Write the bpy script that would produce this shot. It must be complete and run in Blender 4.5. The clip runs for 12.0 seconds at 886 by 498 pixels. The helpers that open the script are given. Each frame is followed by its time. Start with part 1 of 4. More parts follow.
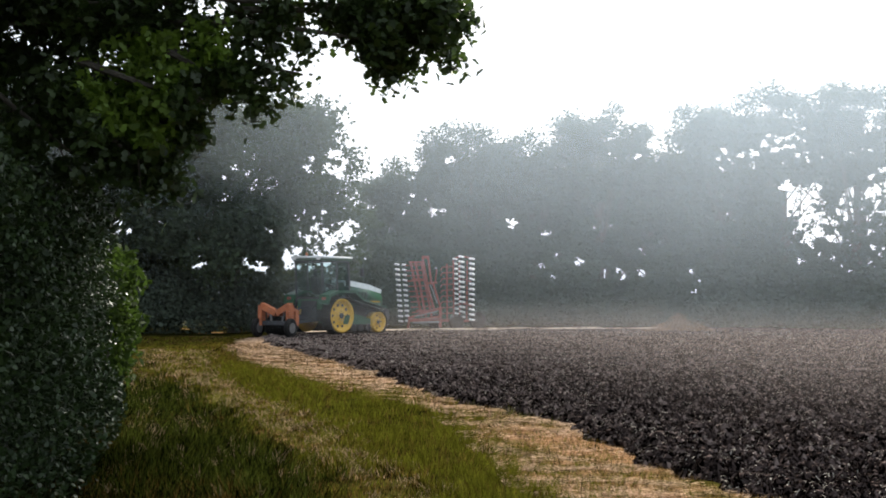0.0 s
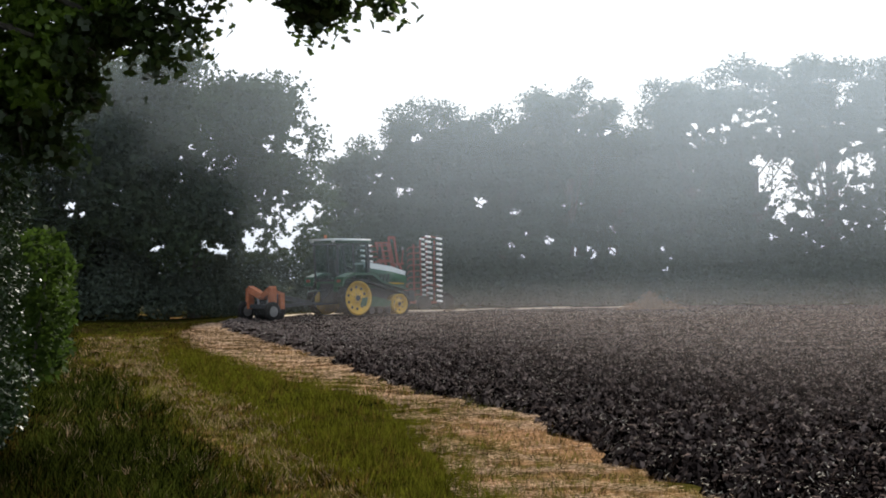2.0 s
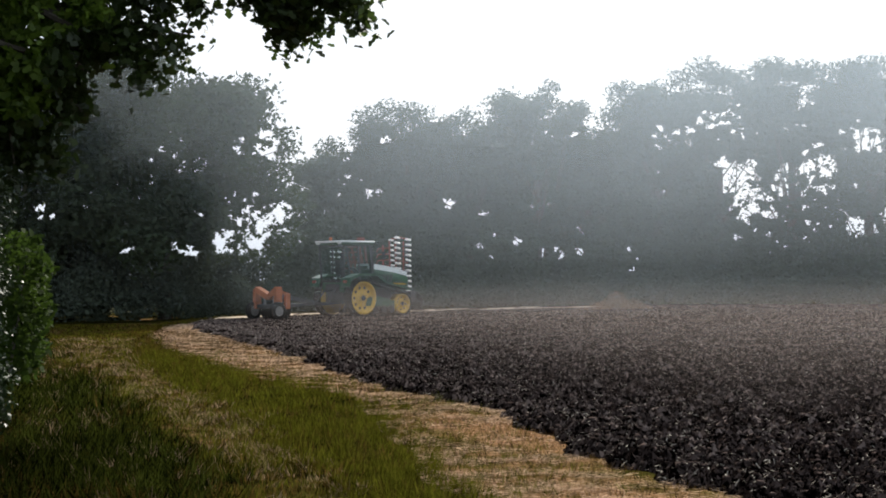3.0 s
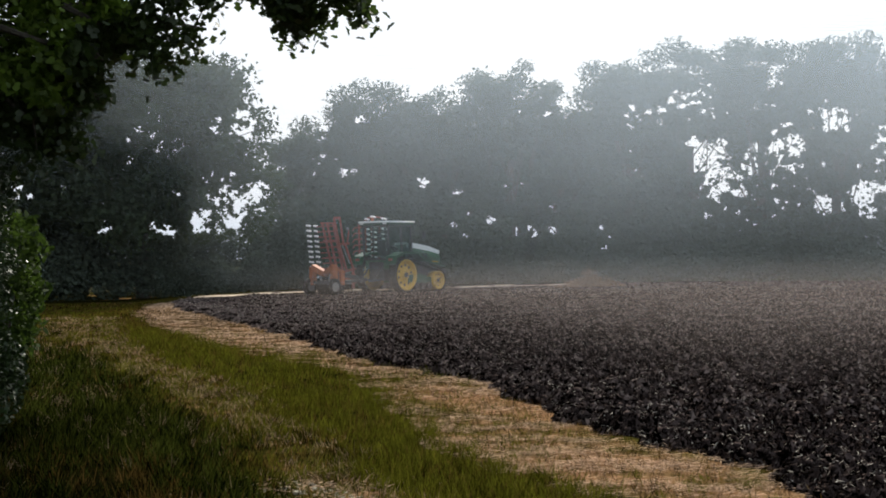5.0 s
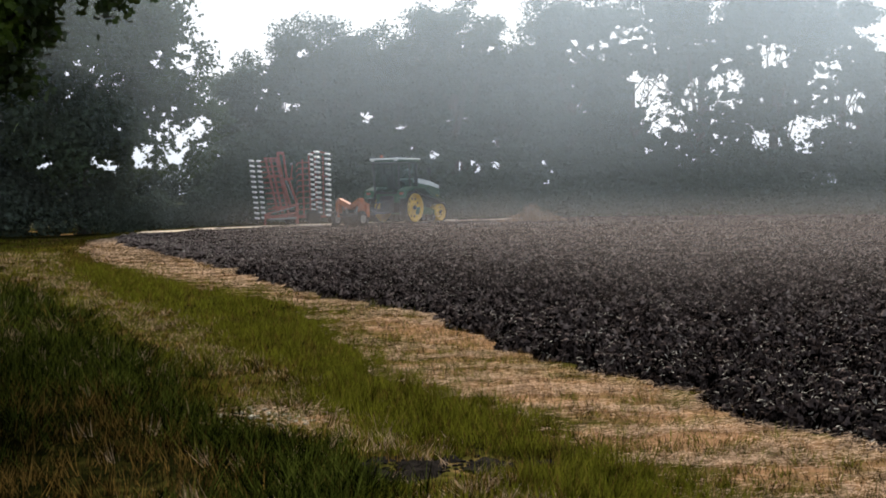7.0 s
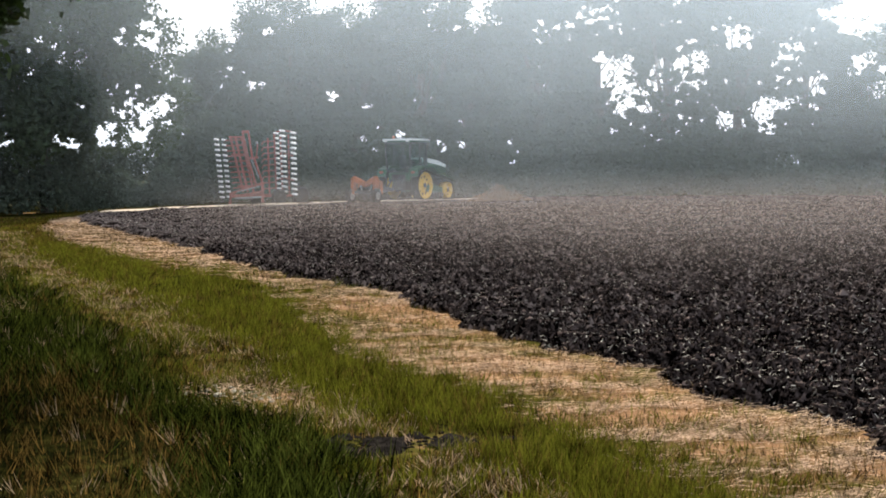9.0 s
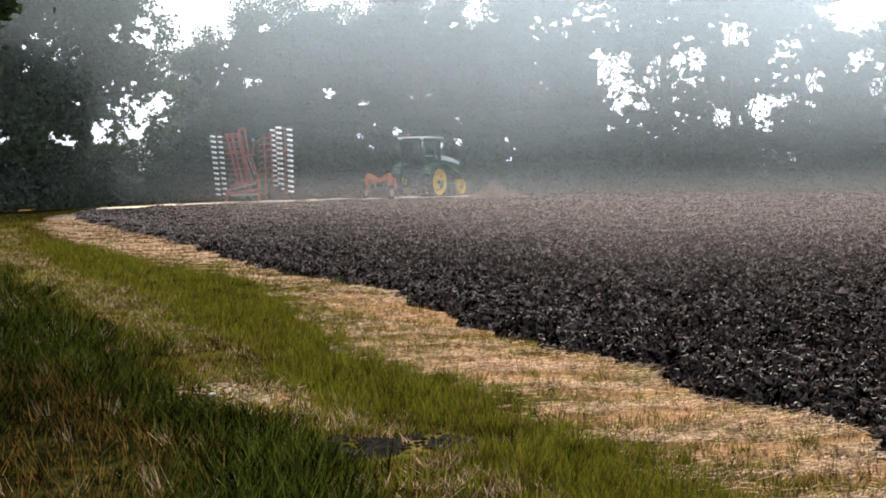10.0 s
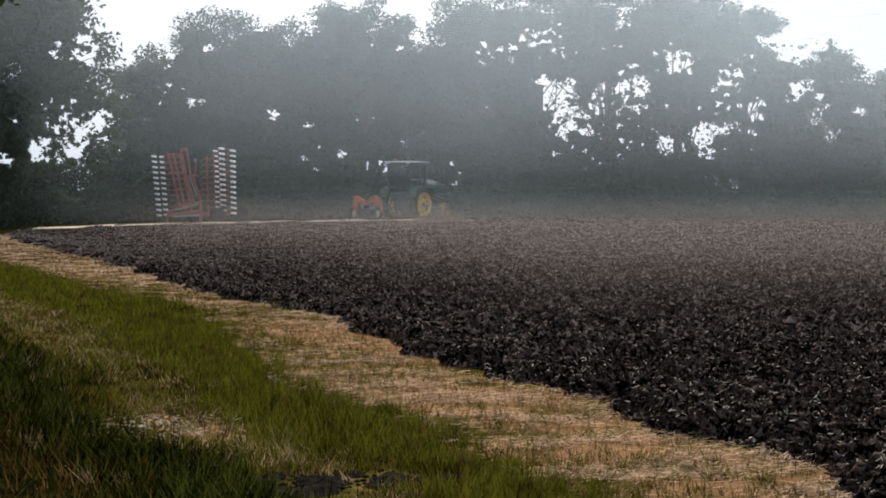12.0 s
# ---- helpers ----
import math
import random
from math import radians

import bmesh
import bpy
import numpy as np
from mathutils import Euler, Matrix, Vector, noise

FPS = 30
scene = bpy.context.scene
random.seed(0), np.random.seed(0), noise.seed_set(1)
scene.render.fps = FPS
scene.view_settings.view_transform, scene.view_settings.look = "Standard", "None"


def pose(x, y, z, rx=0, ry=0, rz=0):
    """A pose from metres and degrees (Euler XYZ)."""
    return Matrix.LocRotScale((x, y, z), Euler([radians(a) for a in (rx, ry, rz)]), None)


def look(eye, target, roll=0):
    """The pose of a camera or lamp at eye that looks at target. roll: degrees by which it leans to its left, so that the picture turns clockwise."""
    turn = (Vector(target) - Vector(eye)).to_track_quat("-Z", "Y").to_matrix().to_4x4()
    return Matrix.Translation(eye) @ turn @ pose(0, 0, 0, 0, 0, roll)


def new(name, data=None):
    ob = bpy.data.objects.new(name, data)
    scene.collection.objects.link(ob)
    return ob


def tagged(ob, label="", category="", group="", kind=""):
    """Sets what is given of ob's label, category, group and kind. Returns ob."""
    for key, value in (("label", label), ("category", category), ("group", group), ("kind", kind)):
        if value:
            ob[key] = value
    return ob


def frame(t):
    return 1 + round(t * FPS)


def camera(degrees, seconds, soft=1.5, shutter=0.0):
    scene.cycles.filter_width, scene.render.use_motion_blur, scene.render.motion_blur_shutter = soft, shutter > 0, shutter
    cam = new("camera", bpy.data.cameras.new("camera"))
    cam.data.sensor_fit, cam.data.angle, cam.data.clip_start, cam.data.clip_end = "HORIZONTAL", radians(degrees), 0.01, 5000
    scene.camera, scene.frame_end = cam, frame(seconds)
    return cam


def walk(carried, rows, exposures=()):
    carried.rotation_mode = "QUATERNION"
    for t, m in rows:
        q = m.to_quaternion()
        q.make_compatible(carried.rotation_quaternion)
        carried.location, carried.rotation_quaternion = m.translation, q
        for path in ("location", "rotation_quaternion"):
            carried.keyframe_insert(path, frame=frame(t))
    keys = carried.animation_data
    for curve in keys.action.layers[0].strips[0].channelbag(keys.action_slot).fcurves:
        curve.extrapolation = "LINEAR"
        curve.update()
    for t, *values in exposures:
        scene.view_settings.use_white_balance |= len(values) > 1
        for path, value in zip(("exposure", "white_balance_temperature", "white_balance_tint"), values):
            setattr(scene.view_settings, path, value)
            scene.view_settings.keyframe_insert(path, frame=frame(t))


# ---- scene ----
# A hand-held camera on the grass track at the edge of a ploughed field, that pans and sways a step to and fro.
cam = camera(42.0, 12.0, soft=1.8)
EYE = 1.7
WALK = [  # time, turn about x, y and z, place
    (0, 92.324, -0.450, 0.000, -0.04, -0.27),
    (0.1, 92.135, -0.321, 1.383, 0.02, 0.02),
    (0.2, 91.933, -0.184, 2.859, 0.07, 0.33),
    (0.3, 91.775, -0.077, 4.011, 0.11, 0.58),
    (0.5, 91.693, -0.021, 4.611, 0.14, 0.71),
    (1, 91.433, 0.075, 2.720, 0.17, 0.93),
    (1.5, 91.408, 0.088, 0.607, 0.19, 1.04),
    (2, 91.381, 0.310, -1.369, 0.23, 1.12),
    (2.5, 91.417, 0.364, -2.517, 0.22, 0.82),
    (4.5, 90.880, 0.730, -3.500, 0.05, 0.24),
    (5, 90.329, 0.665, -4.354, -0.06, -0.04),
    (5.5, 89.406, 0.769, -5.089, -0.07, -0.21),
    (6, 88.475, 0.807, -5.828, -0.09, -0.29),
    (6.5, 87.691, 0.762, -6.539, -0.11, -0.38),
    (7, 87.069, 0.759, -7.171, -0.12, -0.42),
    (9, 86.036, 0.551, -8.844, -0.12, -0.49),
    (9.5, 85.925, 0.529, -8.985, -0.13, -0.49),
    (10, 85.897, 0.547, -9.010, -0.11, -0.39),
    (10.5, 85.902, 0.536, -9.333, -0.09, -0.30),
    (11, 86.097, 0.466, -9.955, -0.07, -0.21),
    (11.5, 86.526, 0.225, -10.812, -0.06, -0.13),
    (12, 87.057, -0.168, -11.745, -0.06, -0.06),
]
EXPOSURE = [(0.0, 1.2), (1.0, 1.03), (2.5, 0.75), (5.5, 0.55), (7.0, 0.85), (9.0, 1.32), (10.5, 1.52), (11.5, 1.18), (12.0, 0.6)]
walk(cam, [(t, pose(x, y, EYE, rx, ry, rz)) for t, rx, ry, rz, x, y in WALK], EXPOSURE)

# ---- sky and sun: a bright hazy morning, the sun ahead behind the wood ----
SUN_AZ, SUN_EL = 14.0, 38.0
world = bpy.data.worlds.new("hazy_sky")
scene.world = world
world.use_nodes = True
wn, wl = world.node_tree.nodes, world.node_tree.links
sky = wn.new("ShaderNodeTexSky")
sky.sky_type, sky.sun_disc = "NISHITA", False
sky.sun_elevation, sky.sun_rotation = radians(SUN_EL), radians(SUN_AZ)
sky.dust_density, sky.air_density, sky.ozone_density = 6.0, 1.0, 1.0
veil = wn.new("ShaderNodeMix")
veil.data_type = "RGBA"
veil.inputs[0].default_value = 0.65
veil.inputs[7].default_value = (13.6, 15.2, 17.4, 1.0)
wl.new(sky.outputs[0], veil.inputs[6])
wl.new(veil.outputs[2], wn["Background"].inputs[0])
wn["Background"].inputs[1].default_value = 0.052
sun = new("sun", bpy.data.lights.new("sun", "SUN"))
sun.data.energy, sun.data.angle, sun.data.color = 5.0, radians(5), (1.0, 0.95, 0.86)
az, el = radians(SUN_AZ), radians(SUN_EL)
sun.matrix_world = look((40 * math.sin(az), 40 * math.cos(az), 40), (40 * math.sin(az) - math.sin(az) * math.cos(el), 40 * math.cos(az) - math.cos(az) * math.cos(el), 40 - math.sin(el)))


# ---- materials ----
def material(name, base, rough=0.6, metal=0.0, spread=0.25, scale=6.0, fine=60.0, bump=0.3, bump_size=0.02, gloss=0.5, island=0.0, through_light=0.0, second=None, low=0.65):
    """A surface with a base colour that varies at two scales, a fine relief and, for leaves, some light let through."""
    m = bpy.data.materials.new(name)
    m.use_nodes = True
    n, l = m.node_tree.nodes, m.node_tree.links
    bsdf = n["Principled BSDF"]
    bsdf.inputs["Roughness"].default_value = rough
    bsdf.inputs["Metallic"].default_value = metal
    bsdf.inputs["Specular IOR Level"].default_value = gloss
    co = n.new("ShaderNodeTexCoord")
    big, small = n.new("ShaderNodeTexNoise"), n.new("ShaderNodeTexNoise")
    big.inputs["Scale"].default_value, small.inputs["Scale"].default_value = scale, fine
    big.inputs["Detail"].default_value, small.inputs["Detail"].default_value = 3, 4
    l.new(co.outputs["Object"], big.inputs["Vector"])
    l.new(co.outputs["Object"], small.inputs["Vector"])
    add = n.new("ShaderNodeMath")
    add.operation = "ADD"
    l.new(big.outputs["Fac"], add.inputs[0])
    l.new(small.outputs["Fac"], add.inputs[1])
    last = add.outputs[0]
    if island:
        geo = n.new("ShaderNodeNewGeometry")
        mul = n.new("ShaderNodeMath")
        mul.operation = "MULTIPLY_ADD"
        mul.inputs[1].default_value = island
        l.new(geo.outputs["Random Per Island"], mul.inputs[0])
        l.new(last, mul.inputs[2])
        last = mul.outputs[0]
    ramp = n.new("ShaderNodeMapRange")
    ramp.inputs["From Min"].default_value = low
    ramp.inputs["From Max"].default_value = 1.35 + island
    l.new(last, ramp.inputs["Value"])
    mix = n.new("ShaderNodeMix")
    mix.data_type = "RGBA"
    dark = [c * (1 - spread) for c in base]
    light = second or [min(1, c * (1 + spread)) for c in base]
    mix.inputs[6].default_value, mix.inputs[7].default_value = (*dark, 1), (*light, 1)
    l.new(ramp.outputs[0], mix.inputs[0])
    l.new(mix.outputs[2], bsdf.inputs["Base Color"])
    if bump:
        b = n.new("ShaderNodeBump")
        b.inputs["Strength"].default_value, b.inputs["Distance"].default_value = bump, bump_size
        l.new(small.outputs["Fac"], b.inputs["Height"])
        l.new(b.outputs[0], bsdf.inputs["Normal"])
    if through_light:
        tr, ms = n.new("ShaderNodeBsdfTranslucent"), n.new("ShaderNodeMixShader")
        ms.inputs[0].default_value = through_light
        l.new(mix.outputs[2], tr.inputs["Color"])
        l.new(bsdf.outputs[0], ms.inputs[1])
        l.new(tr.outputs[0], ms.inputs[2])
        l.new(ms.outputs[0], n["Material Output"].inputs["Surface"])
    return m


def zoned(name, zones, fine=90.0):
    """Earth whose colour follows the mesh's own map of what grows or lies on it: 0 green turf, near black with shade in
    its colour, 0.5 worn turf, 1 straw.
    """
    m = material(name, (0.1, 0.1, 0.1), 0.95, fine=fine, gloss=0.0)
    n, l = m.node_tree.nodes, m.node_tree.links
    at = n.new("ShaderNodeAttribute")
    at.attribute_name = "dry"
    ramp = n.new("ShaderNodeValToRGB")
    for k, (p, c) in enumerate(zones):
        e = ramp.color_ramp.elements[k] if k < 2 else ramp.color_ramp.elements.new(p)
        e.position, e.color = p, (*c, 1)
    tex = n.new("ShaderNodeTexNoise")
    tex.inputs["Scale"].default_value, tex.inputs["Detail"].default_value = 9.0, 6
    co = n.new("ShaderNodeTexCoord")
    l.new(co.outputs["Object"], tex.inputs["Vector"])
    w = n.new("ShaderNodeMath")
    w.operation, w.inputs[1].default_value, w.inputs[2].default_value = "MULTIPLY_ADD", 1.0, -0.5
    l.new(tex.outputs["Fac"], w.inputs[0])
    s = n.new("ShaderNodeMath")
    l.new(at.outputs["Fac"], s.inputs[0])
    l.new(w.outputs[0], s.inputs[1])
    l.new(s.outputs[0], ramp.inputs[0])
    l.new(ramp.outputs[0], n["Principled BSDF"].inputs["Base Color"])
    return m


SOIL = material("turned_soil", (0.009, 0.0066, 0.006), 0.95, spread=0.65, scale=1.6, fine=26, bump=1.0, bump_size=0.06, gloss=0.0)
# The paler tone, on clods at random, is a painted highlight.
CLOD = material("soil_clods", (0.0125, 0.0092, 0.0083), 0.95, spread=0.9, scale=3, fine=40, bump=0.7, gloss=0.0, island=1.2, second=(0.1, 0.075, 0.068), low=1.3)
# Bleached stubble; its palest bits also stand in for glints on the soil.
STUBBLE = material("weathered_stubble", (0.07, 0.06, 0.05), 0.7, spread=0.7, scale=2, fine=14, bump=0, gloss=0.0, island=1.2, second=(0.6, 0.54, 0.46), low=0.95)
# Farther crumbs made paler, so haze over distance is in their colour.
HAZED_CRUMB = material("hazed_soil_crumbs", (0.095, 0.072, 0.064), 0.95, spread=0.6, scale=0.8, fine=12, bump=0, gloss=0.0, island=1.2, second=(0.23, 0.18, 0.16), low=0.9)
# Lowest tone is painted shade, between blades and beside the hedge.
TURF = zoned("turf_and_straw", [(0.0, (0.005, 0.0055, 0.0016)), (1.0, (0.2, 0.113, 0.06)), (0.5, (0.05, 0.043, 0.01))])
LAND = material("rough_land", (0.055, 0.052, 0.03), 0.95, spread=0.4, scale=0.4, fine=12, gloss=0.0)
STRAW = material("straw", (0.28, 0.175, 0.1), 0.6, spread=0.8, scale=2, fine=9, bump=0, island=1.2, through_light=0.25, gloss=0.0, second=(0.9, 0.64, 0.44), low=0.85)
PALE = material("pale_track", (0.45, 0.37, 0.29), 0.9, spread=0.3, scale=0.8, fine=14, gloss=0.0)
GRASS = material("green_grass", (0.052, 0.062, 0.005), 0.6, spread=0.85, scale=2, fine=14, bump=0, island=1.2, through_light=0.3, gloss=0.0, second=(0.175, 0.175, 0.02), low=0.95)
# Rank grass with the hedge's shade put into its colour.
SHADED_RANK = material("shaded_rank_grass", (0.011, 0.018, 0.003), 0.6, spread=0.85, scale=2, fine=14, bump=0, island=1.2, through_light=0.35, gloss=0.0, second=(0.095, 0.115, 0.02), low=1.5)
DRYGRASS = material("dry_grass", (0.03, 0.018, 0.004), 0.65, spread=0.85, scale=2, fine=14, bump=0, island=1.2, through_light=0.35, gloss=0.0, second=(0.27, 0.165, 0.045), low=1.5)
HEDGE_LEAF = material("hedge_leaf", (0.014, 0.028, 0.007), 0.5, spread=0.6, scale=2, fine=30, bump=0, island=0.8, through_light=0.12, gloss=0.25, second=(0.036, 0.064, 0.016))
BRIGHT_LEAF = material("young_leaf", (0.028, 0.048, 0.008), 0.75, spread=0.5, scale=2, fine=30, bump=0, island=0.6, through_light=0.4, gloss=0.04)
OAK_LEAF = material("oak_leaf", (0.028, 0.05, 0.011), 0.5, spread=0.6, scale=2, fine=30, bump=0, island=0.8, through_light=0.4, second=(0.06, 0.1, 0.02))
# Brighter copy of the oak leaf, with sunlight put into its colour.
LIT_OAK = material("sunlit_oak_leaf", (0.14, 0.22, 0.028), 0.5, spread=0.5, scale=2, fine=30, bump=0, island=0.6, through_light=0.5)
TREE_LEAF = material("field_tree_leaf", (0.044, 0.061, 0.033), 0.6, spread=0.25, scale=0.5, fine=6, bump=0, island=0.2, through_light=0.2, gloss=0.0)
# Greyer and paler than the leaves of the field trees.
WOOD_LEAF = material("grey_wood_leaf", (0.062, 0.078, 0.058), 0.8, spread=0.15, scale=0.35, fine=5, bump=0, island=0.15, through_light=0.3, gloss=0.0)
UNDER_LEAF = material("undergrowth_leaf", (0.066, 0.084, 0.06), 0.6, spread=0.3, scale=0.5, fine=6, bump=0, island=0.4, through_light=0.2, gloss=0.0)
BARK = material("bark", (0.07, 0.06, 0.048), 0.9, spread=0.4, scale=3, fine=25, bump=0.8, bump_size=0.03)
MUD = material("trodden_mud", (0.013, 0.011, 0.0095), 0.9, spread=0.5, scale=5, fine=40, bump=0.8, gloss=0.0)
CHALK = material("chalky_stone", (0.42, 0.39, 0.31), 0.8, spread=0.3, scale=8, fine=60, gloss=0.0)
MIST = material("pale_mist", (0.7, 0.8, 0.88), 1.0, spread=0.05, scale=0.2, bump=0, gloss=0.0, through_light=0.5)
def thinned(m, clear):
    """Lets part of the light pass straight through a material."""
    n, l = m.node_tree.nodes, m.node_tree.links
    out = n["Material Output"].inputs["Surface"]
    was = out.links[0].from_socket
    gap, mix = n.new("ShaderNodeBsdfTransparent"), n.new("ShaderNodeMixShader")
    mix.inputs[0].default_value = clear
    l.new(was, mix.inputs[1])
    l.new(gap.outputs[0], mix.inputs[2])
    l.new(mix.outputs[0], out)
    return m


DUST = material("brown_dust", (0.7, 0.61, 0.57), 1.0, spread=0.05, scale=0.2, bump=0, gloss=0.0, through_light=0.5)
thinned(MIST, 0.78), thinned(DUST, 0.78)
DRYBRUSH = material("dry_brush", (0.2, 0.135, 0.085), 0.8, spread=0.4, scale=2, fine=20, bump=0, island=0.6, gloss=0.0)
GREEN = material("tractor_green_paint", (0.008, 0.055, 0.022), 0.35, spread=0.2, scale=2, fine=40, bump=0.05)
YELLOW = material("wheel_yellow_paint", (0.5, 0.29, 0.02), 0.55, spread=0.25, scale=3, fine=40, bump=0.05)
BLACK = material("black_plastic", (0.018, 0.018, 0.02), 0.6, spread=0.3, bump=0.1)
RUBBER = material("dusty_rubber", (0.016, 0.015, 0.014), 0.9, spread=0.4, scale=4, fine=30, gloss=0.15)
ROOF = material("pale_roof", (0.75, 0.76, 0.75), 0.25, spread=0.15, bump=0.05)
STEEL = material("worn_steel", (0.2, 0.19, 0.18), 0.5, metal=0.6, spread=0.3, scale=8)
WHITE = material("pale_ring_paint", (0.78, 0.77, 0.76), 0.4, spread=0.2, scale=8)
RED = material("faded_red_paint", (0.24, 0.085, 0.068), 0.7, spread=0.4, scale=3, fine=30, gloss=0.15)
ORANGE = material("orange_paint", (0.33, 0.11, 0.05), 0.7, spread=0.4, scale=3, fine=30, gloss=0.12)
LAMP = material("lamp_glass", (0.7, 0.7, 0.68), 0.15, spread=0.1, bump=0)
GLASS = bpy.data.materials.new("cab_glass")
GLASS.use_nodes = True
_n, _l = GLASS.node_tree.nodes, GLASS.node_tree.links
_n["Principled BSDF"].inputs["Base Color"].default_value = (0.04, 0.07, 0.07, 1)
_n["Principled BSDF"].inputs["Roughness"].default_value = 0.06
_t, _m = _n.new("ShaderNodeBsdfTransparent"), _n.new("ShaderNodeMixShader")
_t.inputs[0].default_value = (0.85, 0.95, 0.94, 1)
_m.inputs[0].default_value = 0.8
_l.new(_n["Principled BSDF"].outputs[0], _m.inputs[1])
_l.new(_t.outputs[0], _m.inputs[2])
_l.new(_m.outputs[0], _n["Material Output"].inputs["Surface"])


# ---- mesh helpers ----
def part(name, bm, mat, parent=None, label="", at=None, smooth=False):
    """Links a bmesh as one mesh object, under a thing or a part if one is given."""
    me = bpy.data.meshes.new(name)
    bmesh.ops.recalc_face_normals(bm, faces=bm.faces)
    bm.to_mesh(me)
    bm.free()
    me.materials.append(mat)
    if smooth:
        me.polygons.foreach_set("use_smooth", [True] * len(me.polygons))
    ob = new(name, me)
    if parent:
        ob.parent = parent
    if at is not None:
        ob.matrix_basis = at
    if label:
        tagged(ob, label)
    return ob


def shared(name, me, parent, at):
    ob = new(name, me)
    ob.parent, ob.matrix_basis = parent, at
    return ob


def polys(name, verts, sides, mat, parent=None):
    """A mesh of loose polygons that all have the same number of corners."""
    verts = np.asarray(verts, dtype=np.float32).reshape(-1, 3)
    me = bpy.data.meshes.new(name)
    n = len(verts)
    me.vertices.add(n)
    me.vertices.foreach_set("co", verts.ravel())
    me.loops.add(n)
    me.loops.foreach_set("vertex_index", np.arange(n, dtype=np.int32))
    me.polygons.add(n // sides)
    me.polygons.foreach_set("loop_start", np.arange(0, n, sides, dtype=np.int32))
    me.update(calc_edges=True)
    me.materials.append(mat)
    ob = new(name, me)
    if parent:
        ob.parent = parent
    return ob


def grid(name, P, mat, dry=None):
    """A sheet from a grid of points (rows, columns, 3)."""
    r, c = P.shape[:2]
    idx = np.arange(r * c).reshape(r, c)
    F = np.stack([idx[:-1, :-1], idx[:-1, 1:], idx[1:, 1:], idx[1:, :-1]], -1).reshape(-1, 4)
    me = bpy.data.meshes.new(name)
    me.vertices.add(r * c)
    me.vertices.foreach_set("co", P.astype(np.float32).ravel())
    me.loops.add(F.size)
    me.loops.foreach_set("vertex_index", F.astype(np.int32).ravel())
    me.polygons.add(len(F))
    me.polygons.foreach_set("loop_start", np.arange(0, F.size, 4, dtype=np.int32))
    me.update(calc_edges=True)
    me.polygons.foreach_set("use_smooth", [True] * len(F))
    me.materials.append(mat)
    if dry is not None:
        me.attributes.new("dry", "FLOAT", "POINT").data.foreach_set("value", dry.astype(np.float32).ravel())
    return new(name, me)


rng = np.random.default_rng(7)


def unit(v):
    return v / np.maximum(np.linalg.norm(v, axis=-1, keepdims=True), 1e-9)


LEAF4 = np.array([(0, 0), (0.32, 0.45), (0, 1), (-0.32, 0.5)])
LEAF3 = np.array([(-0.36, 0.0), (0.36, 0.15), (0, 1)])
LEAF6 = np.array([(0, 0), (0.26, 0.25), (0.3, 0.6), (0, 1), (-0.28, 0.65), (-0.24, 0.25)])
OAK8 = np.array([(0, 0), (0.26, 0.28), (0.16, 0.45), (0.34, 0.68), (0, 1), (-0.34, 0.66), (-0.16, 0.45), (-0.28, 0.26)])


def leaf_verts(C, size, shape, flat=0.5):
    """Corners of leaves at the points C; flat: how much they lie level rather than hang at any angle."""
    n = len(C)
    nrm = unit(rng.normal(size=(n, 3)) * (1, 1, 1) + np.array((0, 0, 2.0 * flat)))
    u = unit(np.cross(nrm, rng.normal(size=(n, 3))))
    v = np.cross(nrm, u)
    s = (size * rng.uniform(0.6, 1.35, n))[:, None, None]
    x, y = shape[None, :, 0, None], shape[None, :, 1, None] - 0.5
    return C[:, None, :] + s * (x * u[:, None, :] + y * v[:, None, :] + (x * x * 0.5 - y * y * 0.25) * nrm[:, None, :])


def blade_verts(P, h, w, lean=0.35, tuft=None):
    """Grass blades as narrow slips of three corners at the points P; tuft: the way each blade's tuft leans, in radians."""
    n = len(P)
    a = rng.uniform(0, 2 * np.pi, n)
    side = np.stack([np.cos(a), np.sin(a), np.zeros(n)], 1) * (w * rng.uniform(0.6, 1.3, n))[:, None]
    b = rng.uniform(0, 2 * np.pi, n) if tuft is None else tuft + rng.normal(0, 0.6, n)
    h = h * rng.uniform(0.4, 1.35, n)
    k = lean * rng.uniform(0.2, 1.6, n) * h
    tip = np.stack([np.cos(b) * k, np.sin(b) * k, h], 1)
    return np.stack([P - side * 0.5, P + side * 0.5, P + tip], 1)


def box(bm, c, s, rot=(0, 0, 0), bevel=0.0):
    m = pose(*c, *rot) @ Matrix.Diagonal((*s, 1))
    made = bmesh.ops.create_cube(bm, size=1.0, matrix=m)["verts"]
    if bevel:
        edges = list({e for v in made for e in v.link_edges})
        bmesh.ops.bevel(bm, geom=edges, offset=bevel, segments=2, affect="EDGES")


def rod(bm, p0, p1, r0, r1=None, seg=10):
    p0, p1 = Vector(p0), Vector(p1)
    d = p1 - p0
    m = Matrix.Translation((p0 + p1) / 2) @ d.to_track_quat("Z", "Y").to_matrix().to_4x4()
    bmesh.ops.create_cone(bm, cap_ends=True, segments=seg, radius1=r0, radius2=r0 if r1 is None else r1, depth=d.length, matrix=m)


def beam(bm, p0, p1, w, h):
    """A box-section bar from p0 to p1."""
    p0, p1 = Vector(p0), Vector(p1)
    d = p1 - p0
    m = Matrix.Translation((p0 + p1) / 2) @ d.to_track_quat("Z", "Y").to_matrix().to_4x4() @ Matrix.Diagonal((w, h, d.length, 1))
    bmesh.ops.create_cube(bm, size=1.0, matrix=m)


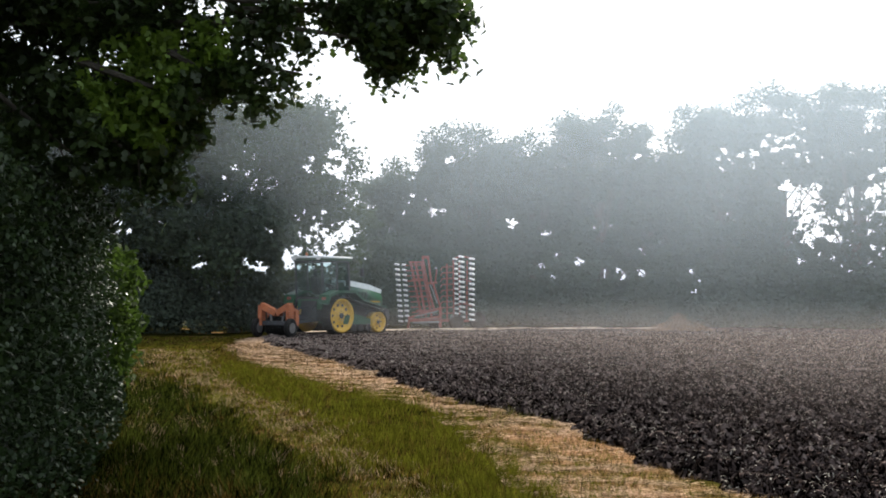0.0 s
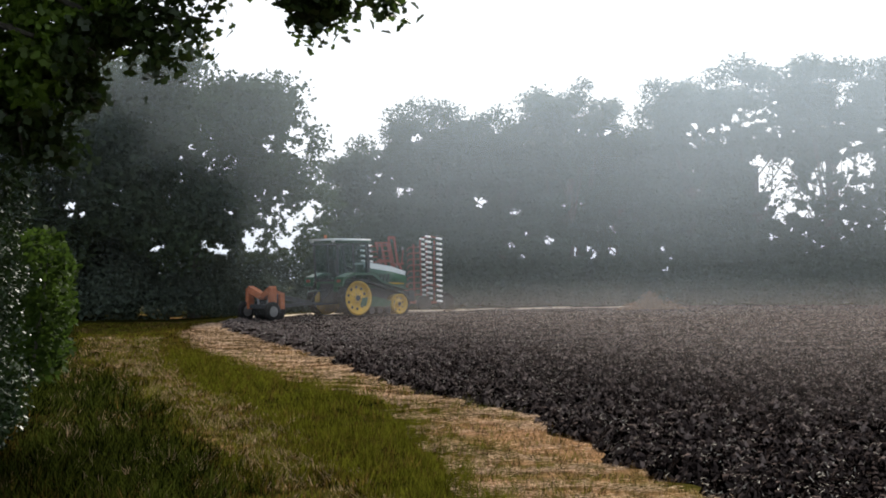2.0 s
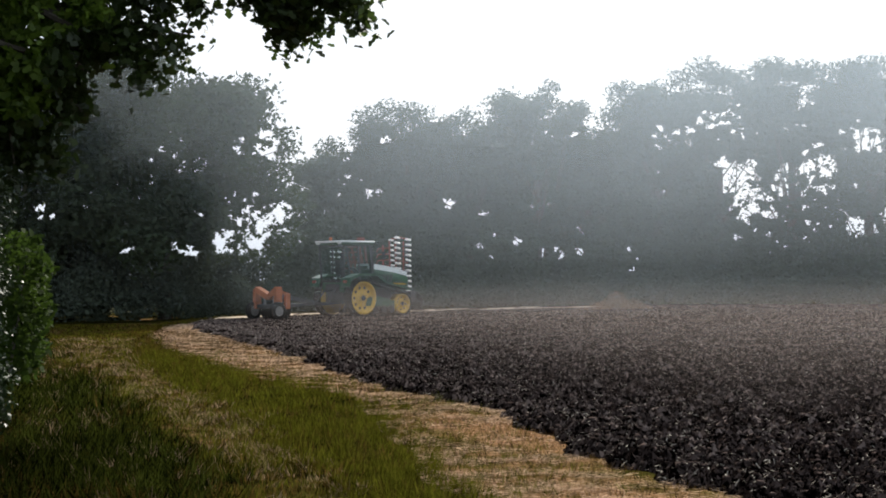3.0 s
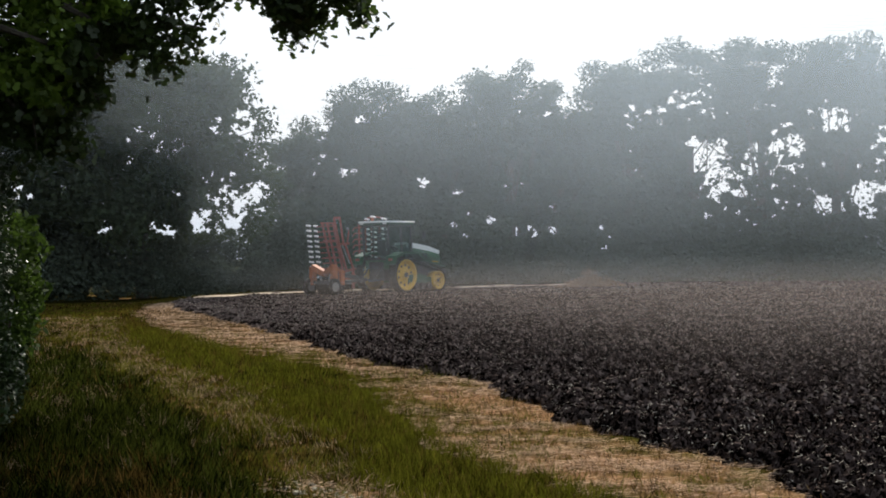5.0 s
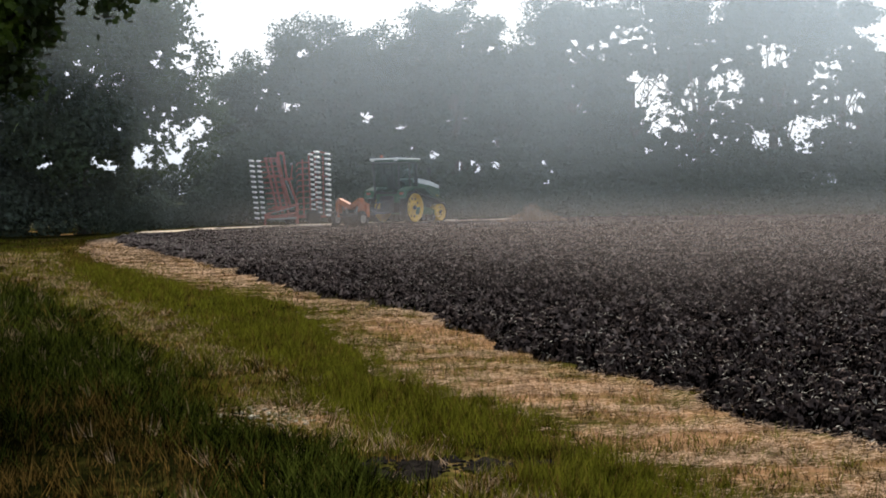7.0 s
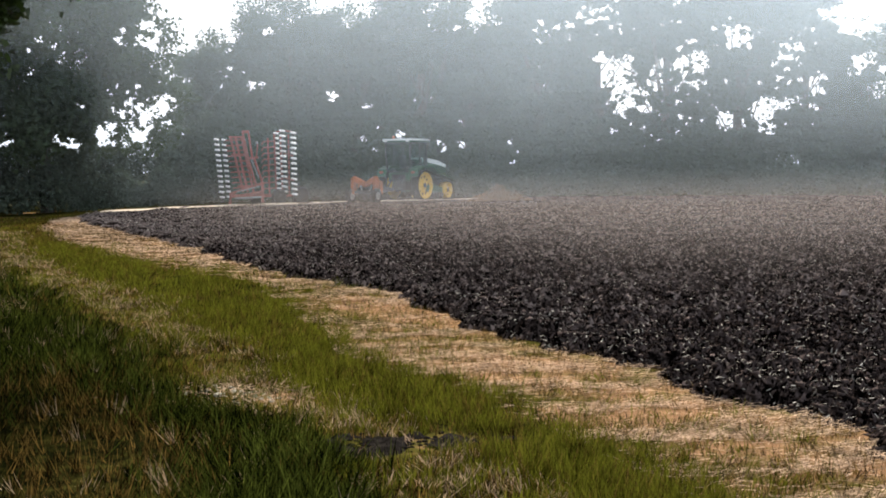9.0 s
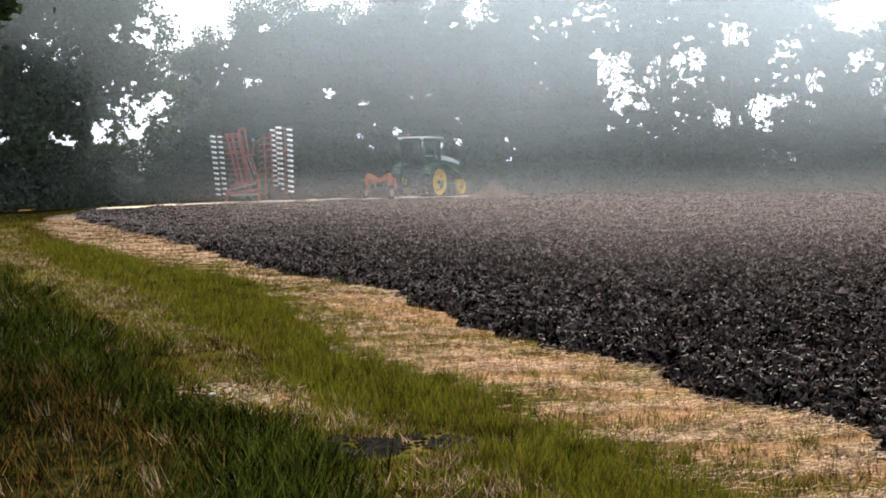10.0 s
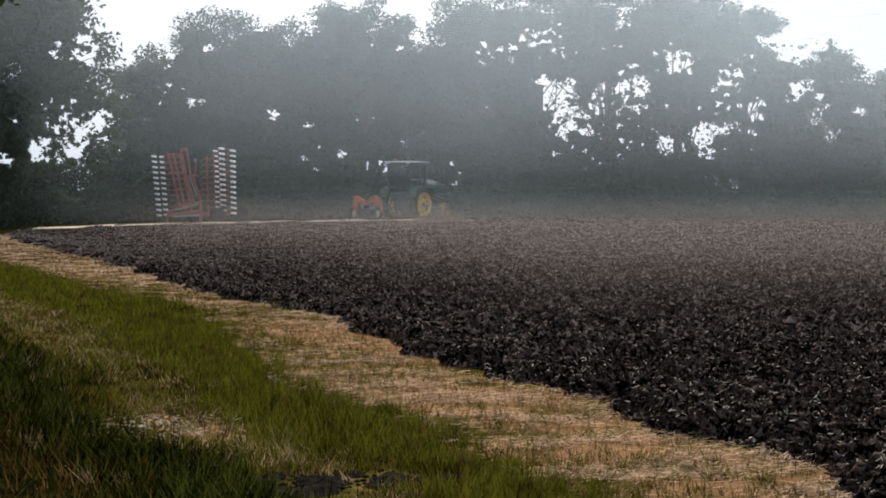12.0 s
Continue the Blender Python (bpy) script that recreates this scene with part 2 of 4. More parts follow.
def prism(bm, outline, y0, y1):
    """A side profile (x, z) drawn out from y0 to y1."""
    a = [bm.verts.new((x, y0, z)) for x, z in outline]
    b = [bm.verts.new((x, y1, z)) for x, z in outline]
    bm.faces.new(a)
    bm.faces.new(b[::-1])
    for i in range(len(a)):
        j = (i + 1) % len(a)
        bm.faces.new((a[j], a[i], b[i], b[j]))


def turned(bm, profile, seg=28, m=Matrix()):
    """A profile of (radius, y) turned about the y axis."""
    rings = []
    for r, y in profile:
        rings.append([bm.verts.new(m @ Vector((r * math.cos(2 * math.pi * k / seg), y, r * math.sin(2 * math.pi * k / seg)))) for k in range(seg)])
    for A, B in zip(rings, rings[1:]):
        for k in range(seg):
            bm.faces.new((A[k], A[(k + 1) % seg], B[(k + 1) % seg], B[k]))
    for ring in (rings[0], rings[-1]):
        bm.faces.new(ring)


def thing(name, label, category, at=None, group="", kind=""):
    ob = new(name)
    ob.empty_display_size = 0.2
    if at is not None:
        ob.matrix_basis = at
    return tagged(ob, label, category, group, kind)


# ---- the lie of the land: lines of the field's edge and the track, as x at a distance y ----
def soil_line(y):
    return np.interp(y, (3, 5.7, 7.3, 8.0, 9.3, 10.6, 12.5, 14.4, 16, 17.4, 20.6, 26, 32, 40, 44, 46.5, 51.3, 57.2, 61, 64), (4.1, 3.5, 3.2, 3.02, 2.85, 2.28, 1.98, 1.58, 0.95, 0.45, -0.4, -1.95, -3.8, -6.2, -6.9, -6.8, -4.0, 3.7, 11.6, 20)) + 0.09 * np.sin(y * 3.1) + 0.07 * np.sin(y * 7.3 + 1)


def straw_line(y):
    return np.interp(y, (3, 5, 5.6, 6.8, 8, 8.8, 10.4, 12, 13.7, 16.7, 18.6, 22, 27, 38, 44, 46.5), (2.5, 2.1, 1.85, 1.66, 1.35, 0.93, 0.52, 0.42, 0.12, -0.2, -1.2, -2.7, -4.6, -7.5, -7.8, -6.9)) + 0.05 * np.sin(y * 2.3)


def worn_line(y):
    return np.interp(y, (3, 5.4, 6.1, 6.8, 7.5, 8.2, 10.3, 12.5, 15.5, 18, 24, 31, 38, 46.5), (1.7, 1.45, 1.15, 0.9, 0.54, 0.26, -0.18, -0.85, -1.65, -2.7, -4.6, -6.2, -7.7, -7.9)) + 0.05 * np.sin(y * 1.9)


def rank_line(y):
    return np.interp(y, (3, 5.9, 6.9, 7.8, 8.7, 10.8, 13, 16.3, 21, 23.5, 32, 42, 56), (0.2, 0.02, -0.1, -0.65, -0.9, -1.3, -2.1, -3.3, -4.9, -5.9, -8.8, -12.0, -13.5)) + 0.1 * np.sin(y * 1.3)


def brown_line(y):
    """Where the shade-darkened rank grass gives way to brown seeding grass towards the hedge."""
    return np.interp(y, (3, 6.4, 7.4, 8.8, 10, 12, 20, 56), (0.0, -0.6, -0.95, -1.5, -2.4, -3.9, -6.5, -18.0)) + 0.1 * np.sin(y * 2.1)


def hedge_line(y):
    return np.interp(y, (0, 8, 10.5, 20, 38, 60), (-3.0, -3.0, -3.3, -5.7, -11.2, -17.0))


def waves(x, y, k, seed):
    """A cheap smooth field of bumps, within about -1 to 1."""
    r = np.random.default_rng(seed)
    out = 0
    for _ in range(7):
        a, ph = r.uniform(0, 2 * np.pi, 2)
        q = k * r.uniform(0.6, 1.7)
        out = out + np.sin(q * (x * np.cos(a) + y * np.sin(a)) + ph)
    return out / 3.5


def verge_height(x, y):
    h = 0.03 * waves(x, y, 1.4, 3) + 0.012 * waves(x, y, 6, 4)
    return h


def soil_height(x, y):
    d = x - soil_line(y)
    h = 0.07 * np.exp(-((d - 0.35) / 0.22) ** 2) * (1 + 0.5 * waves(x, y, 4, 10)) - 0.07 * np.clip(1 - d / 0.22, 0, 1)
    h = h + 0.035 * waves(x, y, 2.4, 5) + 0.026 * waves(x, y, 11, 6) + 0.02 * waves(x, y, 33, 8) + 0.02 * waves(x, y, 57, 9)
    return h + 0.05


# ---- ground ----
a = np.concatenate([-np.geomspace(600, 20, 14), np.linspace(-16, 40, 40), np.geomspace(44, 600, 14)])
b = np.concatenate([-np.geomspace(300, 10, 10), np.linspace(-6, 80, 50), np.geomspace(86, 900, 14)])
X, Y = np.meshgrid(a, b)
tagged(grid("ground", np.stack([X, Y, -0.16 + 0.02 * waves(X, Y, 0.3, 2)], -1), LAND), "rough dry grassland around the ploughed field", "ground", kind="structure")

ys = np.concatenate([np.arange(-9.0, 3.0, 0.4), np.arange(3.0, 26, 0.11), np.arange(26, 57, 0.4)])
s = np.linspace(0, 1, 110)[None, :]
Y = np.repeat(ys[:, None], 110, 1)
L, Rr = hedge_line(Y) - 4.0, soil_line(Y) + 0.35
X = L + (Rr - L) * s


def ease(v, w):
    return 1 / (1 + np.exp(-v / w))


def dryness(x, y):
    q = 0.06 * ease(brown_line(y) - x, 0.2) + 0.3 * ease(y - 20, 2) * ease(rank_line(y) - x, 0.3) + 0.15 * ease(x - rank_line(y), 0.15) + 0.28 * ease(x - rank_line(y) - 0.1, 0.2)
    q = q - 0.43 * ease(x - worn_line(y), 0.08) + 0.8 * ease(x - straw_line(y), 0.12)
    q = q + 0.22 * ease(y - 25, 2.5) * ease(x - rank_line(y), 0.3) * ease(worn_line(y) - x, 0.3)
    # Kept low and even by the hedge, so the shaded turf tone stays.
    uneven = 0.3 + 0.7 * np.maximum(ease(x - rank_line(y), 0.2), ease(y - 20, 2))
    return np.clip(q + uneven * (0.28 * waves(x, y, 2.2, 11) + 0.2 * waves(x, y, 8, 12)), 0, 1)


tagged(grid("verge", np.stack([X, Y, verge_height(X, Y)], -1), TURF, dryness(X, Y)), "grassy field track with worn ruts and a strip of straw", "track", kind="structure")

# the far headland beyond the field
xs = np.linspace(-24, 48, 140)
hs = np.linspace(0, 1, 14)
X, H = np.meshgrid(xs, hs)
near = np.interp(X, (-24, -7, -4, 3.7, 11.6, 20, 48), (44.0, 46.0, 51.0, 56.8, 60.4, 63, 62))
Y = near + H * 16
Z = 0.02 + 0.03 * waves(X, Y, 0.9, 21)
dh = np.clip(0.15 + 0.1 * waves(X, Y, 1.0, 22), 0, 1)
tagged(grid("headland", np.stack([X, Y, Z], -1), TURF, dh), "rough grass headland at the foot of the wood", "grass", kind="structure")
X, H = np.meshgrid(np.linspace(-6.6, 13.5, 160), np.linspace(0, 1, 8))
Y = np.interp(X, (-8.5, -7, -4, 3.7, 11.6, 13.5), (45.0, 46.6, 51.4, 57.0, 60.2, 60.6)) + (H - 0.35) * (2.4 + 0.6 * waves(X, X * 0, 0.8, 31))
tagged(grid("headland_track", np.stack([X, Y, 0.12 + 0.02 * waves(X, Y, 1.5, 23)], -1), PALE), "pale trodden farm track along the field", "track", kind="structure")

# ---- the ploughed field ----
def soil_sheet(name, y0, y1, step, cols, label):
    ys = np.arange(y0, y1 + step * 0.5, step)
    Y = np.repeat(ys[:, None], cols, 1)
    L = soil_line(Y)
    R = np.maximum(0.72 * Y + 4.0, 8)
    t = np.linspace(0, 1, cols)[None, :] ** 1.3
    X = L + (R - L) * t
    Z = soil_height(X, Y)
    return tagged(grid(name, np.stack([X, Y, Z], -1), SOIL), label, "field", kind="structure")


soil_sheet("field", 4.0, 20.0, 0.055, 260, "dark freshly turned soil of a ploughed field")
soil_sheet("field", -10.0, 4.0, 0.3, 90, "dark turned soil of the near corner of the field")
soil_sheet("field", 20.0, 63.5, 0.2, 240, "dark turned soil of the far part of the field")


def field_points(n, y0, y1, near):
    y = y0 + (y1 - y0) * rng.uniform(0, 1, n) ** near
    x0, x1 = soil_line(y), np.maximum(0.66 * y + 2, 6)
    x = x0 + 0.02 + (x1 - x0) * rng.uniform(0, 1, n) ** 1.5
    return x, y


def clods(name, n, y0, y1, size, near, label):
    """Lumps of earth: squashed, uneven eight-cornered stones of soil, joined."""
    x, y = field_points(n, y0, y1, near)
    z = soil_height(x, y)
    r = np.minimum(size * rng.lognormal(0, 0.45, n), 1.7 * size)
    cube = np.array([(-1, -1, -1), (1, -1, -1), (1, 1, -1), (-1, 1, -1), (-1, -1, 1), (1, -1, 1), (1, 1, 1), (-1, 1, 1)]) * 0.6
    V = cube[None] * (1 + rng.normal(0, 0.28, (n, 8, 1))) + rng.normal(0, 0.12, (n, 8, 3))
    q = rng.uniform(0, 2 * np.pi, n)
    c, s_ = np.cos(q)[:, None], np.sin(q)[:, None]
    V = np.stack([V[..., 0] * c - V[..., 1] * s_, V[..., 0] * s_ + V[..., 1] * c, V[..., 2] * 0.75], -1) * r[:, None, None]
    V += np.stack([x, y, z + r * 0.15], -1)[:, None]
    quads = np.array([(0, 3, 2, 1), (4, 5, 6, 7), (0, 1, 5, 4), (1, 2, 6, 5), (2, 3, 7, 6), (3, 0, 4, 7)])
    F = (quads[None] + 8 * np.arange(n)[:, None, None]).reshape(-1, 4)
    me = bpy.data.meshes.new(name)
    me.vertices.add(n * 8)
    me.vertices.foreach_set("co", V.astype(np.float32).ravel())
    me.loops.add(F.size)
    me.loops.foreach_set("vertex_index", F.astype(np.int32).ravel())
    me.polygons.add(len(F))
    me.polygons.foreach_set("loop_start", np.arange(0, F.size, 4, dtype=np.int32))
    me.update(calc_edges=True)
    me.materials.append(CLOD)
    return tagged(new(name, me), label, "soil", kind="stuff")


def crumbs(name, n, y0, y1, size, near, label, mat=CLOD):
    """Small crumbs of earth: uneven little peaks, joined."""
    x, y = field_points(n, y0, y1, near)
    r = np.minimum(size * rng.lognormal(0, 0.4, n), 1.7 * size)
    base = np.array([(-1, -1, -0.5), (1, -1, -0.5), (1, 1, -0.5), (-1, 1, -0.5), (0, 0, 1)]) * 0.6
    V = (base[None] + rng.normal(0, 0.22, (n, 5, 3))) * r[:, None, None] + np.stack([x, y, soil_height(x, y)], -1)[:, None]
    F = np.array([(0, 1, 4), (1, 2, 4), (2, 3, 4), (3, 0, 4)])
    return tagged(polys(name, V[:, F.ravel()], 3, mat), label, "soil", kind="stuff")


crumbs("soil_crumbs", 40000, 4.5, 24, 0.036, 1.1, "coarse dark crumbs of ploughed earth")
clods("soil_clods", 15000, 4.5, 24, 0.026, 1.2, "dark broken clods of ploughed earth")
crumbs("soil_crumbs", 60000, 4.5, 26, 0.03, 1.2, "fine dark crumbs of ploughed earth")
crumbs("soil_crumbs", 80000, 11, 62, 0.04, 0.8, "fine brown crumbs of the farther field, paled for haze", HAZED_CRUMB)


def lying(name, x, y, z, length, width, mat, label, tilt=0.25, spin=3.0):
    n = len(x)
    P = np.stack([x, y, z], -1)
    q = rng.normal(0, spin, n)
    d = np.stack([np.cos(q), np.sin(q), rng.normal(0, tilt, n)], -1) * (length * rng.uniform(0.4, 1.3, n))[:, None]
    w = np.stack([-np.sin(q), np.cos(q), rng.normal(0, 0.4, n)], -1) * width
    V = np.stack([P - d / 2 - w / 2, P + d / 2 - w / 2, P + d / 2 + w / 2, P - d / 2 + w / 2], 1)
    return tagged(polys(name, V, 4, mat), label, "straw", kind="stuff")


x, y = field_points(36000, 4.5, 54, 1.1)
lying("stubble", x, y, soil_height(x, y) + 0.025, 0.04, 0.0068 * np.maximum(1, y / 18)[:, None], STUBBLE, "bleached bits of stubble among the clods, some as soil glints", 0.5, 0.9)


def strip_points(n, lo, hi, y0, y1, near=1.6):
    y = y0 + (y1 - y0) * rng.uniform(0, 1, n) ** near
    a, b = lo(y), hi(y)
    return a + (b - a) * rng.uniform(0, 1, n), y


x, y = strip_points(170000, straw_line, lambda v: soil_line(v) + 0.15, 4.5, 46)
kept = rng.uniform(0, 1, len(x)) < np.clip(0.22 + 0.5 * waves(x * 0.5, y * 1.5, 3.5, 71) + 0.4 * waves(x * 0.6, y * 1.4, 10, 72), 0.05, 1)
x, y = x[kept], y[kept]
lying("straw", x, y, verge_height(x, y) + 0.012 + 0.02 * rng.uniform(0, 1, len(x)), 0.075, 0.0033 * np.maximum(1, y / 9)[:, None], STRAW, "dry straw lying along the edge of the field", 0.1, 0.6)


def patchy(x, y):
    return np.clip(0.6 + 0.5 * waves(x, y, 3, 51) + 0.3 * waves(x, y, 9, 52), 0.08, 1)


def trodden(x, y):
    """Less grows on the bare earth and on the chalky patch of the wheel track."""
    bare = np.hypot((x - MUD_AT[0]) / 0.55, (y - MUD_AT[1]) / 0.24) < 1 + 0.5 * waves(x, y, 8, 57)
    pale = np.hypot((x - CHALK_AT[0]) / 0.4, (y - CHALK_AT[1]) / 0.42) < 1 + 0.3 * waves(x, y, 8, 58)
    return np.where(bare, 0.06, np.where(pale, 0.3, 1.0))


MUD_AT, CHALK_AT = (0.62, 6.45), (-0.35, 8.35)


def sward(name, n, lo, hi, y0, y1, h, w, mat, label, near=1.6, keep=None, lean=0.35):
    each = 11
    n = n // each
    x, y = strip_points(n, lo, hi, y0, y1, near)
    x = x + rng.normal(0, 0.12, n)
    k = rng.uniform(0, 1, n) < (1 if keep is None else keep(x, y)) * trodden(x, y)
    x, y = x[k], y[k]
    turn, tall = rng.uniform(0, 2 * np.pi, len(x)), rng.uniform(0.55, 1.3, len(x))
    spread = 0.022 + 0.0022 * np.repeat(y, each)
    x, y = np.repeat(x, each) + rng.normal(0, 1, len(x) * each) * spread, np.repeat(y, each) + rng.normal(0, 1, len(y) * each) * spread
    P = np.stack([x, y, verge_height(x, y) - 0.01], -1)
    grow = w * np.maximum(1, y / 12)
    return tagged(polys(name, blade_verts(P, h * np.repeat(tall, each), grow, lean, np.repeat(turn, each)), 3, mat), label, "grass", kind="stuff")


sward("tall_grass", 90000, lambda v: worn_line(v) - 0.05, lambda v: straw_line(v) + 0.12, 4.5, 45, 0.115, 0.009, GRASS, "tall green grass between wheel track and straw", keep=lambda x, y: (patchy(x, y) + 0.2) * np.clip((32 - y) / 9, 0.12, 1), lean=0.5)
sward("tall_grass", 24000, lambda v: worn_line(v) - 0.1, lambda v: straw_line(v) + 0.1, 4.5, 45, 0.12, 0.0045, DRYGRASS, "dry stems among the tall grass", lean=0.6)
sward("tall_grass", 46000, straw_line, lambda v: straw_line(v) + 1.5, 4.5, 45, 0.1, 0.007, GRASS, "thin green grass growing through the straw", keep=lambda x, y: patchy(x, y) * np.clip(1.15 - (x - straw_line(y)) / 1.5, 0, 1) * np.clip((30 - y) / 12, 0, 1), lean=0.7)
sward("short_grass", 52000, rank_line, worn_line, 4.5, 45, 0.06, 0.008, DRYGRASS, "short worn yellowish grass in the wheel track")
sward("short_grass", 70000, rank_line, worn_line, 4.5, 45, 0.075, 0.009, GRASS, "short worn green grass in the wheel track", keep=patchy)
def lush(x, y):
    return np.clip(0.55 + 0.8 * waves(x, y, 1.6, 55) + 0.4 * waves(x, y, 5, 56), 0.03, 1)


def parched(x, y):
    return np.clip(1.05 - lush(x, y), 0.05, 1)


sward("shaded_rank_grass", 70000, brown_line, lambda v: rank_line(v) + 0.15, 4.5, 45, 0.16, 0.011, SHADED_RANK, "rank grass beside the wheel track, darkened for hedge shade", keep=lambda x, y: (lush(x, y) + 0.35) * np.clip((24 - y) / 8, 0.08, 1), lean=0.7)
sward("dry_grass", 9000, brown_line, lambda v: rank_line(v) + 0.2, 4.5, 45, 0.12, 0.007, DRYGRASS, "brown seeding grass among the rank grass", keep=parched, lean=0.6)
sward("dry_grass", 52000, lambda v: hedge_line(v) - 0.3, lambda v: np.minimum(brown_line(v) + 0.15, rank_line(v) - 0.3), 4.5, 45, 0.13, 0.007, DRYGRASS, "brown seeding grass at the foot of the hedge", keep=lambda x, y: parched(x, y) + 0.25, lean=0.6)
sward("shaded_rank_grass", 44000, lambda v: hedge_line(v) - 0.3, lambda v: np.minimum(brown_line(v) + 0.1, rank_line(v) - 0.3), 4.5, 45, 0.15, 0.01, SHADED_RANK, "rank grass at the foot of the hedge, darkened for its shade", keep=lush, lean=0.7)
sward("seed_stems", 1800, lambda v: hedge_line(v) + 0.2, lambda v: rank_line(v) + 0.4, 4.5, 30, 0.12, 0.005, STRAW, "bleached seed stems standing in the rank grass", lean=0.8)
sward("seed_stems", 20000, lambda v: rank_line(v) + 0.3, worn_line, 4.5, 34, 0.07, 0.006, STRAW, "bleached stems in the wheel track", keep=patchy, lean=1.0)
sward("straw_tufts", 44000, straw_line, soil_line, 4.5, 40, 0.07, 0.006, DRYGRASS, "dry tufts standing in the straw", lean=0.7)


# ---- trees ----
def limb(bm, pts, r0, r1, seg=8):
    """A bent, tapering limb through the points."""
    n = len(pts) - 1
    for k in range(n):
        rod(bm, pts[k], pts[k + 1], r0 + (r1 - r0) * k / n, r0 + (r1 - r0) * (k + 1) / n, seg)


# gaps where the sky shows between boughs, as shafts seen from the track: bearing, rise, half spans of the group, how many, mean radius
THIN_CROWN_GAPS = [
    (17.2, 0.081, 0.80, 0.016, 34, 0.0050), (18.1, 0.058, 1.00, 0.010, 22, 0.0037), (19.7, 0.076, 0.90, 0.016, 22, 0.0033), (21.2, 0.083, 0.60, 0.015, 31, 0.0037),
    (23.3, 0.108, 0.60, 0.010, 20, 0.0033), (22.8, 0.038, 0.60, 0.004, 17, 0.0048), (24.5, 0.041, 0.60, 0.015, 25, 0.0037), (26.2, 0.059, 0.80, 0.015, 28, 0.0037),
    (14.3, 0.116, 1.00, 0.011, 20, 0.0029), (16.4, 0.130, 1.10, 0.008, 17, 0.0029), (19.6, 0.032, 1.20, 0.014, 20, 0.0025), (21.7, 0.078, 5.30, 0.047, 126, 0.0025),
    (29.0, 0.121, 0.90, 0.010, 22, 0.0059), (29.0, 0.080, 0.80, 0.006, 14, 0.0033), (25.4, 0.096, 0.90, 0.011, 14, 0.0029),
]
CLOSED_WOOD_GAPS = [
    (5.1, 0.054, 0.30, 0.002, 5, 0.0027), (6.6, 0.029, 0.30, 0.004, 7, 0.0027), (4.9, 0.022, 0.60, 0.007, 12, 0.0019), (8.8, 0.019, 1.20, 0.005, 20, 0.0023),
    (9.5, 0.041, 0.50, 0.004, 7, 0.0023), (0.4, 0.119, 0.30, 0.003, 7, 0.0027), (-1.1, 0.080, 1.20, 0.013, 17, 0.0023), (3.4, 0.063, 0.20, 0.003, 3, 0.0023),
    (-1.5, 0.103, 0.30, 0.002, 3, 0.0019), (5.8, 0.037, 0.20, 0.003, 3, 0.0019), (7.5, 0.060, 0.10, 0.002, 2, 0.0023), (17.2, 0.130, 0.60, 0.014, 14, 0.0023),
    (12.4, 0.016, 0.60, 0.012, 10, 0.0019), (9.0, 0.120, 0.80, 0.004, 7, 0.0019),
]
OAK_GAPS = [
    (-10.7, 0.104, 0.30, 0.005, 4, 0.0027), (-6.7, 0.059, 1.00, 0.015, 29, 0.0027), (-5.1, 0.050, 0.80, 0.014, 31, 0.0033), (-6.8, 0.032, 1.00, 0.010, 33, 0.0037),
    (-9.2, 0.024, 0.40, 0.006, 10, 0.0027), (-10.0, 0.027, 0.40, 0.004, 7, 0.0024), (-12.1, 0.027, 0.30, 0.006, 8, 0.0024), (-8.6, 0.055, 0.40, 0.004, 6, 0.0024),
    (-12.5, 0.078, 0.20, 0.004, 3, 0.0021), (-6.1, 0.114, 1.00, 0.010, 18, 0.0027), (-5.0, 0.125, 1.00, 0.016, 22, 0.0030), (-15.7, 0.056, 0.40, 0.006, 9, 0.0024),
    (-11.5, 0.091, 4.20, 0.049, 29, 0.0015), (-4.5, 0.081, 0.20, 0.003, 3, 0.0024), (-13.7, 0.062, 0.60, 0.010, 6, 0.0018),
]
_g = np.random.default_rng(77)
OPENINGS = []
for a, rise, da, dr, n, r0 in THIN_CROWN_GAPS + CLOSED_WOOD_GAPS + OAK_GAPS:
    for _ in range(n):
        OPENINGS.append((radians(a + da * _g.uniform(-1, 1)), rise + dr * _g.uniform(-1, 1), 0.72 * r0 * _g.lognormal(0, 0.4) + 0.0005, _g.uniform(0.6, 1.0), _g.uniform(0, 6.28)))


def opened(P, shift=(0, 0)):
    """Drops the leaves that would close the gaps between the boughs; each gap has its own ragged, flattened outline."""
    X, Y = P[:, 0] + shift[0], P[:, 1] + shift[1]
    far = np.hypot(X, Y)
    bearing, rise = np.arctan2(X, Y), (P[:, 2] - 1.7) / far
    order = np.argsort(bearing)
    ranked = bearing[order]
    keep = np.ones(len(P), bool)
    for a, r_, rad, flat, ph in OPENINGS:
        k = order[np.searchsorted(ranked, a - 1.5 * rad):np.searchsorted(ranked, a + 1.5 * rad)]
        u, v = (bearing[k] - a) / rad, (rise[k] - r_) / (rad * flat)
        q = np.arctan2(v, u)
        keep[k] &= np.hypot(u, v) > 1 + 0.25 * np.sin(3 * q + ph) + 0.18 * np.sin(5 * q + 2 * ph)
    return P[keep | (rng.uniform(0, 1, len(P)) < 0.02)]


